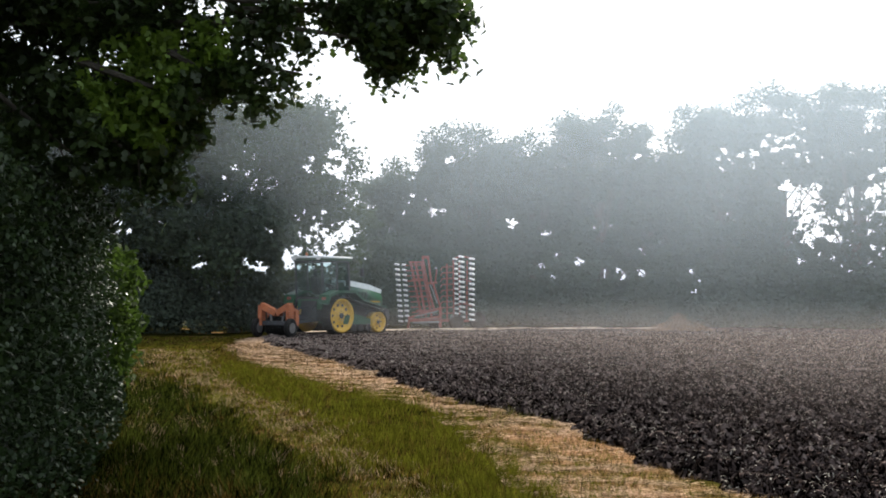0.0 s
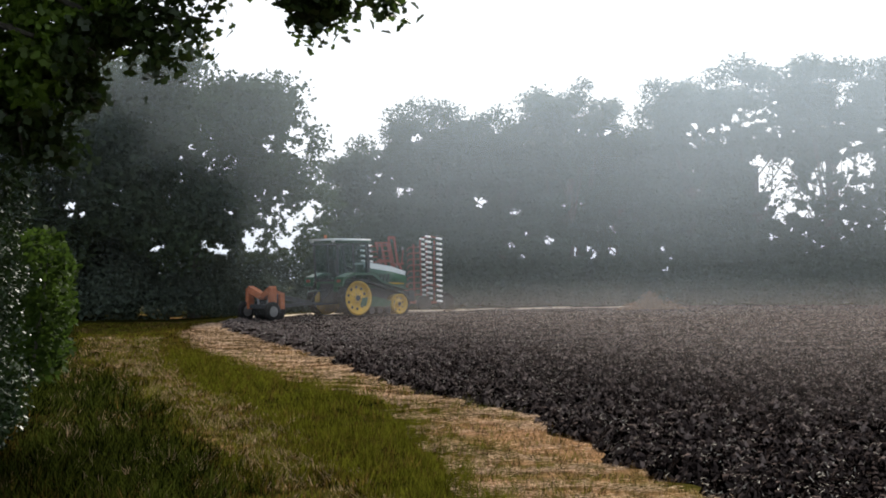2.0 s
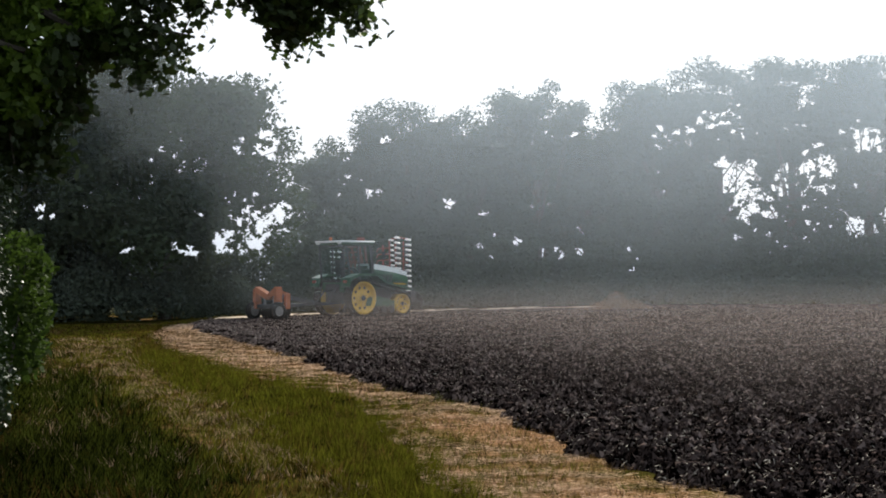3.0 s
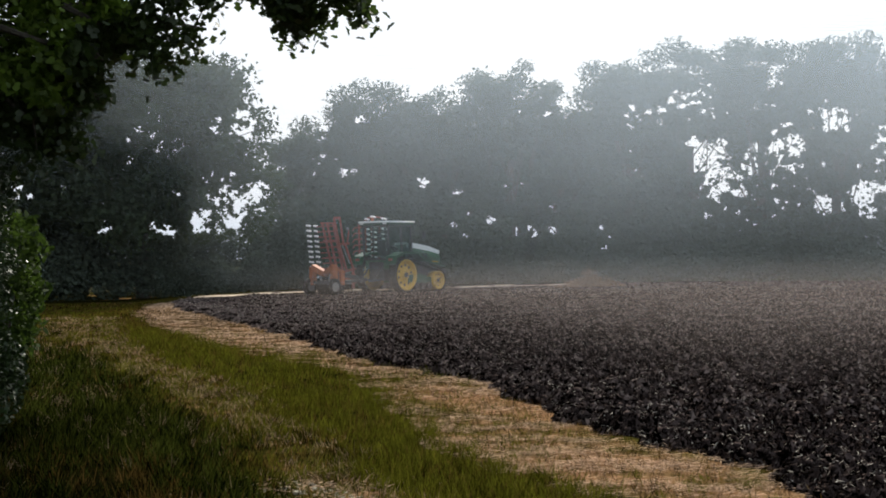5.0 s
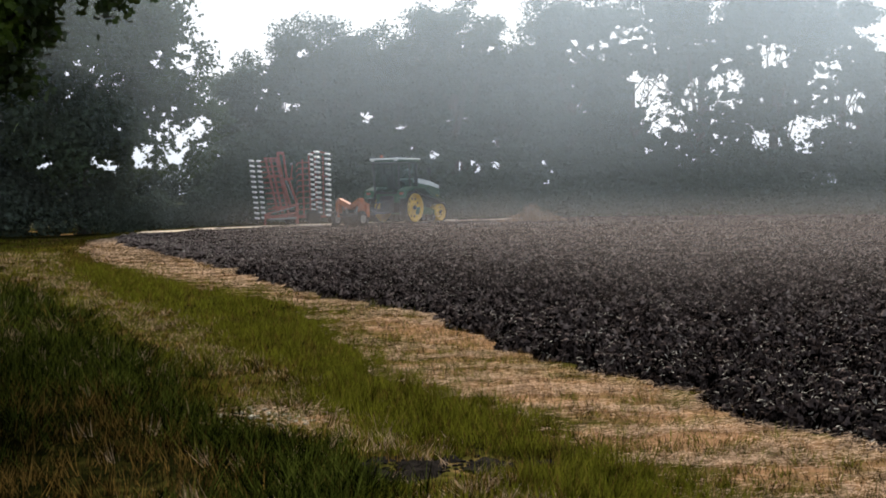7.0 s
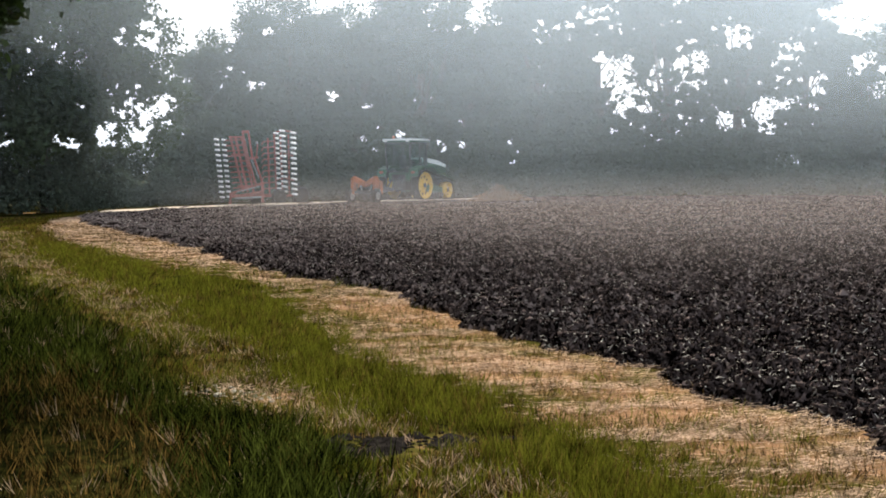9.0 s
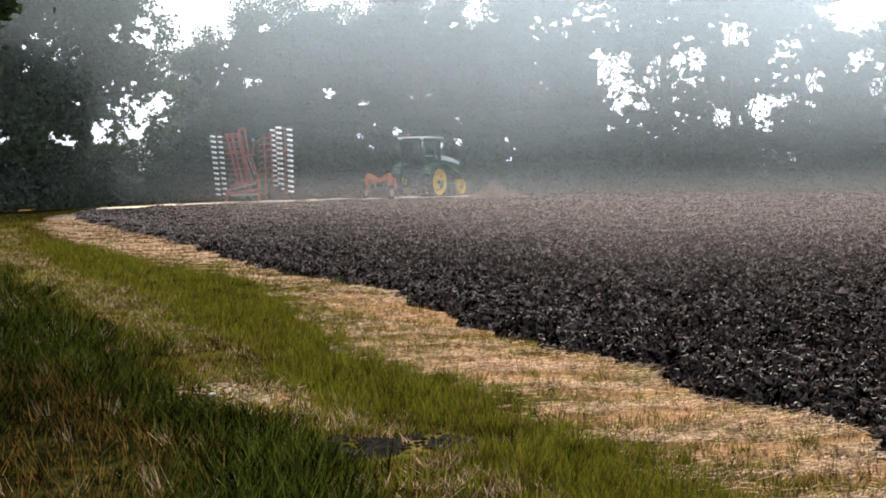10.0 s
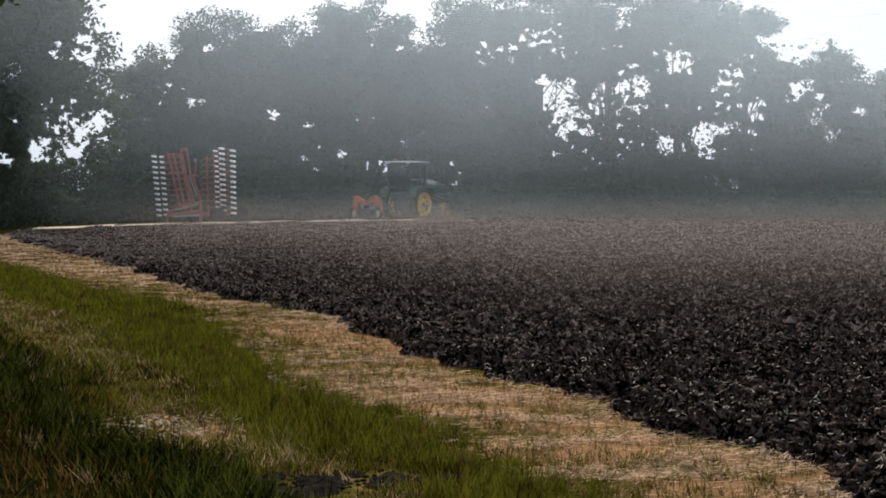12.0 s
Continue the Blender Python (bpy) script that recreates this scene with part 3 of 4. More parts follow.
def tree(name, x, y, H, R, low, leaves, size, mat, label, clumps=70, seed=1, lean=0.0, group="trees of the wood", deep=0.8):
    """A broad-leaved tree: trunk, limbs and a crown of leaves in uneven clumps."""
    r = np.random.default_rng(seed)
    root = thing(name, label, "tree", pose(x, y, 0), group)
    mid = (H + low) / 2
    half = (H - low) / 2
    bm = bmesh.new()
    limb(bm, [(0, 0, -0.2), (0.1 * lean, 0.1, max(1.0, low * 0.6)), (0.3 * lean, 0, mid)], 0.028 * H, 0.014 * H)
    part("trunk", bm, BARK, root)
    dirs = unit(r.normal(size=(clumps, 3)))
    dirs = np.sign(dirs) * np.abs(dirs) ** 0.8
    rad = r.uniform(0.45, 0.88, clumps)
    cr = r.uniform(0.15, 0.26, clumps) * min(R, half)
    C = dirs * rad[:, None] * np.array((R, R * deep, half)) + np.array((lean, 0, mid))
    C[:, 2] = np.clip(C[:, 2], low + cr * 0.6, H - cr * 0.8)
    for k in range(0, clumps, 9):
        bm = bmesh.new()
        s0 = Vector((0.2 * lean, 0, low + (mid - low) * r.uniform(0.0, 0.9)))
        e = Vector(C[k])
        m = (s0 + e) / 2 + Vector(r.normal(0, 0.25, 3))
        limb(bm, [s0, m, e], 0.0035 * H, 0.0015 * H, 5)
        part("limb", bm, BARK, root)
    w = cr ** 2
    which = r.choice(clumps, leaves, p=w / w.sum())
    g = unit(r.normal(size=(leaves, 3))) * (r.uniform(0, 1, (leaves, 1)) ** 0.45) * (1 + 0.1 * r.normal(size=(leaves, 1)))
    P = C[which] + g * cr[which][:, None] * np.array((1.25, 1.25, 0.85))
    P = P[P[:, 2] > 0.05]
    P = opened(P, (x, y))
    crown = polys("crown", leaf_verts(P, size, LEAF3, 0.3), 3, mat, root)
    return root


WOOD = [  # x, y, height, radius, lowest leaves, leaves
    (-2.4, 70.5, 10.7, 3.6, 0.6, 37000), (1.6, 70, 12.6, 4.2, 0.6, 42000), (5.4, 70.5, 12.8, 3.6, 0.6, 37000), (9.5, 70, 14.4, 3.9, 0.6, 42000),
    (12.9, 72, 12.6, 3.2, 0.6, 34000), (16.4, 68, 14.4, 3.6, 0.6, 42000), (19.8, 67, 15.0, 3.9, 1.0, 46000), (23.6, 65.5, 15.1, 4.2, 1.2, 48000),
    (27.2, 63.5, 15.2, 4.2, 1.2, 48000), (30.4, 61.5, 13.0, 3.0, 1.0, 34000), (33.4, 58.5, 10.4, 2.8, 0.6, 26000), (37.0, 57.5, 9.2, 2.8, 0.5, 23000), (41, 57, 10.3, 3.2, 0.5, 23000),
]
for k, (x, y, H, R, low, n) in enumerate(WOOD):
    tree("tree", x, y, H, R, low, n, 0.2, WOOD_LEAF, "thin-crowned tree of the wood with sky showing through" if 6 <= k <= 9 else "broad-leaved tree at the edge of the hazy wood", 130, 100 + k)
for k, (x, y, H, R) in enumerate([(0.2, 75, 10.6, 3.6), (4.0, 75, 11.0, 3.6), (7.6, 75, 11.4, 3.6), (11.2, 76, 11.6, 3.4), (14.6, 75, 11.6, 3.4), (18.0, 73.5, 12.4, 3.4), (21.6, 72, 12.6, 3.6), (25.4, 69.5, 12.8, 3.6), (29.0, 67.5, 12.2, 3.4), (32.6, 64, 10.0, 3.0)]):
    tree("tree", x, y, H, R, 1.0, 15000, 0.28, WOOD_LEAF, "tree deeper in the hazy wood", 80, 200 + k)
for k, (x, y, H, R, low) in enumerate([(-9.2, 50.5, 12.0, 6.0, 1.4), (-14.4, 49, 10.4, 4.4, 0.8), (-18.8, 46, 11.5, 4.4, 0.8)]):
    tree("field_tree", x, y, H, R, low, 56000, 0.25, TREE_LEAF, "dark spreading oak beside the farm track", 150, 300 + k, group="trees by the track")


def thicket(name, pts, n, height, depth, size, mat, label, uneven=0.35):
    """Undergrowth along a line of (x, y) points: leaves in bushy mounds."""
    pts = np.array(pts, float)
    seg = np.linalg.norm(np.diff(pts, axis=0), axis=1)
    cum = np.concatenate([[0], np.cumsum(seg)])
    nb = max(6, int(cum[-1] / (height * 0.22)))
    sb = np.sort(rng.uniform(0, cum[-1], nb))
    hb = height * (1 + uneven * rng.normal(size=nb)).clip(0.45, 1.6)
    which = rng.integers(0, nb, n)
    g = unit(rng.normal(size=(n, 3))) * rng.uniform(0, 1, (n, 1)) ** 0.4
    s_ = sb[which] + g[:, 0] * hb[which] * 0.55
    off = g[:, 1] * depth
    z = np.abs(hb[which] * (0.5 + 0.5 * g[:, 2]))
    x = np.interp(s_, cum, pts[:, 0]) + off * 0.4
    y = np.interp(s_, cum, pts[:, 1]) + off
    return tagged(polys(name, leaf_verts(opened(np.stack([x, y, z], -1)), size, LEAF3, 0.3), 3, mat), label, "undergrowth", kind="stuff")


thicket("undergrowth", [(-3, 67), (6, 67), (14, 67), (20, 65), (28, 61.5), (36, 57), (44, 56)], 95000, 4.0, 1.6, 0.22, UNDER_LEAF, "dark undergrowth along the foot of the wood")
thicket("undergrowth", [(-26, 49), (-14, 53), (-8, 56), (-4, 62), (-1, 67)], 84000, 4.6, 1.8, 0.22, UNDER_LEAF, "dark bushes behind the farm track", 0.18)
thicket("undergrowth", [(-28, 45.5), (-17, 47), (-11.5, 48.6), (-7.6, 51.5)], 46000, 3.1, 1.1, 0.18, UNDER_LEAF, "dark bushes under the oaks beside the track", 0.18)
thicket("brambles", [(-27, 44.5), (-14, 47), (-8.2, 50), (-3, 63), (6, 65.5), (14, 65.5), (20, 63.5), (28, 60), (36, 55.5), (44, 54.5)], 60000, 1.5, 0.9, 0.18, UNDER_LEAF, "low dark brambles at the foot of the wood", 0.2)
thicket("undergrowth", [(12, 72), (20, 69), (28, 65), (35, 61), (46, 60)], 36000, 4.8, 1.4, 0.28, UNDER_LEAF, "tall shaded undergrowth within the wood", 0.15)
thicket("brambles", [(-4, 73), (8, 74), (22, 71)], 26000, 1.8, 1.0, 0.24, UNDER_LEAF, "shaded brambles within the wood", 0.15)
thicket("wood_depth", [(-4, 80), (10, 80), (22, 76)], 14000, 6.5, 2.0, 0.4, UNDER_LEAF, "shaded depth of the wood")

# dry brush heap at the end of the track
root = thing("brush_heap", "dry brown brush heap at the end of the track", "brush", pose(11.7, 57.0, 0.0))
n = 1300


def heap_top(x):
    return 0.12 + 0.85 * np.exp(-((x + 0.1) / 0.45) ** 2) + 0.5 * np.exp(-((x - 0.85) / 0.4) ** 2) + 0.3 * np.exp(-((x + 1.0) / 0.4) ** 2)


P = np.stack([rng.normal(0, 0.75, n), rng.normal(0, 0.4, n), np.zeros(n)], -1)
polys("brushwood", blade_verts(P, heap_top(P[:, 0]) * rng.uniform(0.3, 1.25, n), 0.022, 0.6), 3, DRYBRUSH, root)
P = np.stack([rng.normal(0, 0.75, 800), rng.normal(0, 0.4, 800), np.zeros(800)], -1)
P[:, 2] = heap_top(P[:, 0]) * rng.uniform(0, 1, 800)
polys("foliage", leaf_verts(P, 0.11, LEAF4, 0.2), 4, DRYBRUSH, root)

# ---- the hedge and the oak bough near the camera ----
def hedge(name, y0, y1, n, size, mat, label, top=2.9, face=0.0, depth=1.6):
    y = rng.uniform(y0, y1, n)
    q = rng.uniform(0, 1, n) ** 1.5
    z = top * rng.uniform(0, 1, n) ** 0.85
    bulge = 0.25 * waves(y, z * 1.4, 2.2, 41) + 0.12 * waves(y, z, 7, 42) - 0.25 * (z / top) ** 3 - 0.15 * (1 - z / top) ** 2
    x = hedge_line(y) + face + bulge - q * depth
    return polys(name, leaf_verts(np.stack([x, y, z], -1), size, LEAF6, 0.35), 6, mat)


root = thing("hedge", "dark overgrown hedge of small glossy leaves beside the track", "hedge")
o = hedge("hedge_foliage", 7.6, 15.0, 76000, 0.055, HEDGE_LEAF, "")
o.parent = root
bm = bmesh.new()
for k in range(60):
    yy = rng.uniform(7.8, 14.8)
    xx = float(hedge_line(yy)) - rng.uniform(0.8, 1.6)
    limb(bm, [(xx, yy, -0.1), (xx + rng.normal(0, 0.15), yy + rng.normal(0, 0.15), 1.3), (xx + rng.normal(0, 0.4), yy + rng.normal(0, 0.3), 2.7)], 0.02, 0.006, 5)
part("wood", bm, BARK, root)
# Unseen stretch beside and behind the camera, added to hold off skylight.
hedge("hedge_foliage", -9.0, 5.0, 7000, 0.2, HEDGE_LEAF, "").parent = root
hedge("hedge_foliage", 5.0, 7.6, 26000, 0.055, HEDGE_LEAF, "").parent = root
root = thing("hedge", "sunlit yellow-green bush farther along the hedge", "hedge")
hedge("hedge_foliage", 19, 30, 14000, 0.14, BRIGHT_LEAF, "", 2.5, 0.3, 1.2).parent = root
for k in range(14):
    bm = bmesh.new()
    yy = rng.uniform(19.5, 29.5)
    xx = float(hedge_line(yy)) - rng.uniform(0.2, 0.8)
    limb(bm, [(xx, yy, -0.1), (xx + rng.normal(0, 0.15), yy, 1.1), (xx + rng.normal(0, 0.3), yy + rng.normal(0, 0.3), 2.1)], 0.025, 0.008, 5)
    part("stem", bm, BARK, root)

root = thing("oak_tree", "dark oak whose leafy boughs hang over the track", "tree", group="trees by the track")
BOUGHS = [  # start and end of each bough, spread of its leaves
    ((-4.0, 10.4, 4.6), (0.2, 10.0, 4.25), 0.26), ((-3.2, 10.2, 4.2), (-0.6, 9.9, 3.95), 0.24), ((-3.0, 9.8, 3.9), (-1.3, 9.9, 3.65), 0.26),
    ((-3.2, 9.6, 3.7), (-2.1, 9.7, 3.35), 0.34), ((-3.4, 9.4, 3.4), (-2.7, 9.6, 2.85), 0.24), ((-4.4, 9.2, 3.6), (-3.2, 9.4, 2.9), 0.5), ((-4.6, 9.0, 4.2), (-3.0, 9.6, 4.2), 0.6), ((-4.2, 10.5, 5.0), (-1.0, 10.4, 5.2), 0.5), ((-6.0, 10.0, 4.7), (-3.0, 9.8, 4.4), 0.5), ((-6.5, 9.5, 3.9), (-3.4, 9.5, 4.0), 0.5), ((-6.5, 9.8, 4.6), (-3.6, 9.9, 4.8), 0.5), ((-4.5, 9.6, 4.0), (-2.8, 9.8, 4.05), 0.35), ((-4.2, 9.9, 4.4), (-2.5, 10.0, 4.3), 0.35), ((-2.0, 10.2, 4.3), (0.2, 10.0, 4.2), 0.3),
    ((-5.0, 10.4, 3.6), (-3.0, 10.2, 3.7), 0.35), ((-5.0, 10.3, 4.0), (-2.4, 10.2, 4.05), 0.35), ((-4.6, 10.4, 3.3), (-3.2, 10.3, 3.35), 0.3), ((-4.2, 10.6, 4.3), (-2.0, 10.5, 4.3), 0.35),
    ((-2.8, 9.8, 4.0), (-1.66, 9.9, 3.32), 0.16), ((-3.4, 9.6, 3.5), (-2.85, 9.7, 2.9), 0.2), ((-3.0, 9.9, 3.7), (-2.2, 9.9, 3.05), 0.2), ((-3.2, 9.8, 3.3), (-2.48, 9.9, 2.72), 0.17), ((-3.6, 9.9, 3.25), (-2.6, 9.9, 3.05), 0.24), ((-1.2, 10.1, 4.3), (0.15, 10.0, 4.1), 0.15), ((-0.9, 10.1, 4.2), (-0.5, 10.0, 3.82), 0.14),
]
P = []
for s0, e0, w in BOUGHS:
    bm = bmesh.new()
    s0, e0 = np.array(s0), np.array(e0)
    mid = (s0 + e0) / 2 + rng.normal(0, 0.08, 3)
    limb(bm, [s0, mid, e0], 0.035, 0.012, 6)
    for j in range(13):
        t_ = rng.uniform(0.1, 1.05)
        c = s0 + (e0 - s0) * t_ + rng.normal(0, w * 0.55, 3) * (0.6, 1, 0.9)
        limb(bm, [tuple(s0 + (e0 - s0) * t_), tuple(c)], 0.01, 0.004, 4)
        P.append(c + rng.normal(0, 0.09, (105, 3)) * (1, 1, 1.1))
    part("bough", bm, BARK, root)
bm = bmesh.new()
limb(bm, [(-5.6, 10.5, -0.1), (-5.4, 10.4, 2.4), (-4.6, 10.2, 4.4)], 0.3, 0.14, 12)
part("trunk", bm, BARK, root)
P = np.concatenate(P)
# A patch of the boughs coloured as if sunlit.
lit = (P[:, 0] > -3.1) & (P[:, 0] < -1.9) & (P[:, 1] < 9.85) & (waves(P[:, 0], P[:, 2], 5, 91) > 0.0)
polys("leaves", leaf_verts(P[~lit], 0.09, OAK8, 0.4), 8, OAK_LEAF, root)
polys("lit_leaves", leaf_verts(P[lit], 0.085, OAK8, 0.4), 8, LIT_OAK, root)
# Leaves kept above the view, placed to shade the boughs and left ground.
C = np.array((-2.7, 16.0, 10.0)) + unit(rng.normal(size=(75, 3))) * rng.uniform(0.1, 1, (75, 1)) ** 0.5 * (5.0, 9.5, 4.2)
P = np.repeat(C, 620, 0)
P = P + unit(rng.normal(size=P.shape)) * rng.uniform(0, 1, (len(P), 1)) ** 0.4 * (1.0, 1.0, 0.6)
P = P[P[:, 2] > 2.2 + 0.285 * np.hypot(P[:, 0], P[:, 1])]
# Unseen leaves overhead and behind the camera, added to block skylight.
Q = np.array((-5.5, 2.0, 7.0)) + unit(rng.normal(size=(30000, 3))) * rng.uniform(0.1, 1, (30000, 1)) ** 0.5 * (7.0, 10.0, 3.0)
Q = Q[(Q[:, 2] > 3.4) & (Q[:, 2] > 2.4 + 0.285 * np.hypot(Q[:, 0], Q[:, 1] * (Q[:, 1] > 0)))]
P = np.concatenate([P, Q])
polys("crown", leaf_verts(P, 0.24, LEAF4, 0.4), 4, OAK_LEAF, root)


# ---- stones and bare earth on the track ----
def pebbles(name, n, cx, cy, sx, sy, size, mat, label, category):
    x, y = rng.normal(cx, sx, n), rng.normal(cy, sy, n)
    r = size * rng.lognormal(0, 0.4, n)
    bm = bmesh.new()
    for k in range(n):
        bmesh.ops.create_icosphere(bm, subdivisions=1, radius=float(r[k]), matrix=pose(float(x[k]), float(y[k]), float(verge_height(x[k], y[k]) + r[k] * 0.2)) @ Matrix.Diagonal((1, 0.8, 0.45, 1)))
    for v in bm.verts:
        v.co += Vector(rng.normal(0, size * 0.12, 3))
    return tagged(part(name, bm, mat), label, category, kind="stuff")


pebbles("pale_stones", 90, *CHALK_AT, 0.2, 0.2, 0.013, CHALK, "pale chalky stones trodden into the track", "stones")
x, y = rng.normal(CHALK_AT[0], 0.3, 260), rng.normal(CHALK_AT[1], 0.3, 260)
lying("pale_litter", x, y, verge_height(x, y) + 0.035, 0.06, 0.007, STRAW, "bleached plant litter on the track", 0.2, 0.8)
q = np.linspace(0, 2 * np.pi, 91)[:-1]
rr, qq = np.meshgrid(np.linspace(0, 1, 24), np.append(q, 0))
lump = 1 + 0.22 * np.sin(3 * qq + 1) + 0.16 * np.sin(7 * qq) + 0.08 * np.sin(13 * qq)
X, Y = MUD_AT[0] + 0.6 * rr * lump * np.cos(qq), MUD_AT[1] + 0.28 * rr * lump * np.sin(qq)
tagged(grid("bare_earth", np.stack([X, Y, verge_height(X, Y) + 0.012 + 0.022 * waves(X, Y, 18, 81) + 0.012 * waves(X, Y, 45, 82) - 0.02 * rr ** 4], -1), MUD), "dark bare earth in the wheel track", "soil", kind="structure")
pebbles("earth_crumbs", 260, *MUD_AT, 0.36, 0.16, 0.014, MUD, "dark crumbs of bare earth in the wheel track", "soil")


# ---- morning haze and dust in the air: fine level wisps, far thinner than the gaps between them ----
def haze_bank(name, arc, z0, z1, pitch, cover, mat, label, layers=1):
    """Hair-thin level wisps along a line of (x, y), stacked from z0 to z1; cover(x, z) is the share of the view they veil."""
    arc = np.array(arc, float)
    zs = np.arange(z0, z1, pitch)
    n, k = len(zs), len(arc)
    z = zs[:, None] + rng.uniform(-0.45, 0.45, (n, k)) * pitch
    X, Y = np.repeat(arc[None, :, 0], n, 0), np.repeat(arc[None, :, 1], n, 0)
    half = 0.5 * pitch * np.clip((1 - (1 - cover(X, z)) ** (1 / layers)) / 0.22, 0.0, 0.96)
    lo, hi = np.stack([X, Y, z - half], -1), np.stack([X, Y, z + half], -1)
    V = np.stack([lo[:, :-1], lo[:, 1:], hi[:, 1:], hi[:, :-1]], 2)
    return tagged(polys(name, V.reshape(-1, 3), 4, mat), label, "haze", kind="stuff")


def ramp(v, v0, v1):
    q = np.clip((v - v0) / (v1 - v0), 0, 1)
    return q * q * (3 - 2 * q)


# Cover grows upward and to the right, putting the sun's glare into it.
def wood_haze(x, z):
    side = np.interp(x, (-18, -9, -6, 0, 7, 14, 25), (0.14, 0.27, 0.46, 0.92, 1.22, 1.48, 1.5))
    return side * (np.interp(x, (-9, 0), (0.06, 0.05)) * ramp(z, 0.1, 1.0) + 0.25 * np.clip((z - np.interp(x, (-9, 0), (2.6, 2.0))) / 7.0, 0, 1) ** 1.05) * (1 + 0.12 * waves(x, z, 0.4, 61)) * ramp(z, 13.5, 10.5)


# Hung strips stand in for the haze in the air.
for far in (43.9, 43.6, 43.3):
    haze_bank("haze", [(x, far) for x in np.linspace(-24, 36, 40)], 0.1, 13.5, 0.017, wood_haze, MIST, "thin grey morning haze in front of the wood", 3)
# Low banks added to lighten the soil from the middle distance on.
haze_bank("dust_haze", [(x, 42.4) for x in np.linspace(-8, 36, 36)], 0.05, 1.0, 0.006, lambda x, z: 0.05 * ramp(z, 0.02, 0.4) * ramp(z, 1.0, 0.4) * ramp(x, -6, 10), DUST, "thin brown haze low over the field, paling the farther soil")
haze_bank("dust_haze", [(x, 27.0) for x in np.linspace(-3, 24, 26)], 0.05, 1.9, 0.004, lambda x, z: 0.07 * ramp(z, 0.02, 0.8) * ramp(z, 1.7, 1.0) * ramp(x, -3, 0.5), DUST, "thin brown haze low over the field, paling the farther soil")
haze_bank("dust_haze", [(x, 17.0) for x in np.linspace(0.5, 18, 20)], 0.1, 1.3, 0.004, lambda x, z: 0.05 * ramp(z, 0.05, 0.9) * ramp(z, 1.3, 0.9) * ramp(x, 0.5, 3.5), DUST, "thin brown haze low over the field, paling the farther soil")
haze_bank("dust_haze", [(x, 12.5) for x in np.linspace(2.2, 14, 16)], 0.1, 1.4, 0.004, lambda x, z: 0.03 * ramp(z, 0.1, 0.9) * ramp(z, 1.4, 1.0) * ramp(x, 2.2, 4.5), DUST, "thin brown haze low over the field, paling the farther soil")
haze_bank("dust_haze", [(x, 55.6) for x in np.linspace(3, 16, 26)], 0.05, 2.2, 0.008, lambda x, z: 0.04 * ramp(z, 2.2, 0.3) * ramp(x, 3, 7) * ramp(x, 16, 12), DUST, "brown dust hanging over the end of the farm track")


# ---- the tracked tractor ----
def belt_outline(c0, r0, c1, r1, n=14):
    """The run of a belt round two wheels in the x-z plane, as points, counter-clockwise."""
    d = math.hypot(c1[0] - c0[0], c1[1] - c0[1])
    base = math.atan2(c1[1] - c0[1], c1[0] - c0[0])
    off = math.acos((r0 - r1) / d)
    pts = []
    for k in range(n + 1):
        q = base + off + (2 * math.pi - 2 * off) * k / n
        pts.append((c0[0] + r0 * math.cos(q), c0[1] + r0 * math.sin(q)))
    for k in range(n + 1):
        q = base - off + 2 * off * k / n
        pts.append((c1[0] + r1 * math.cos(q), c1[1] + r1 * math.sin(q)))
    return pts


def wheel_mesh(radius, width, holes, side):
    """A dished yellow wheel: rim, disc and hub, its outer face towards side."""
    bm = bmesh.new()
    turned(bm, [(radius, -width / 2), (radius, width / 2), (radius * 0.9, width / 2), (radius * 0.84, width * 0.2), (radius * 0.45, width * 0.12), (radius * 0.3, width * 0.3), (radius * 0.2, width * 0.34)], 32, pose(0, 0, 0, 0, 0, 180 if side < 0 else 0))
    return bm


def wheel(parent, x, y, z, radius, width, holes, side):
    w = part("wheel", wheel_mesh(radius, width, holes, side), YELLOW, parent, "yellow steel track wheel", pose(x, y, z), True)
    s_ = side
    for k in range(holes):
        q = 2 * math.pi * k / holes
        bm = bmesh.new()
        rod(bm, (radius * 0.64 * math.cos(q), s_ * width * 0.13, radius * 0.64 * math.sin(q)), (radius * 0.64 * math.cos(q), s_ * width * 0.19, radius * 0.64 * math.sin(q)), radius * 0.09, seg=10)
        part("hole", bm, BLACK, w, "dark opening in the wheel disc")
    bm = bmesh.new()
    rod(bm, (0, s_ * width * 0.3, 0), (0, s_ * width * 0.42, 0), radius * 0.17, seg=16)
    for k in range(8):
        q = 2 * math.pi * k / 8
        rod(bm, (radius * 0.25 * math.cos(q), s_ * width * 0.32, radius * 0.25 * math.sin(q)), (radius * 0.25 * math.cos(q), s_ * width * 0.37, radius * 0.25 * math.sin(q)), 0.02, seg=6)
    part("hub", bm, BLACK, w, "dark hub with bolts")
    return w


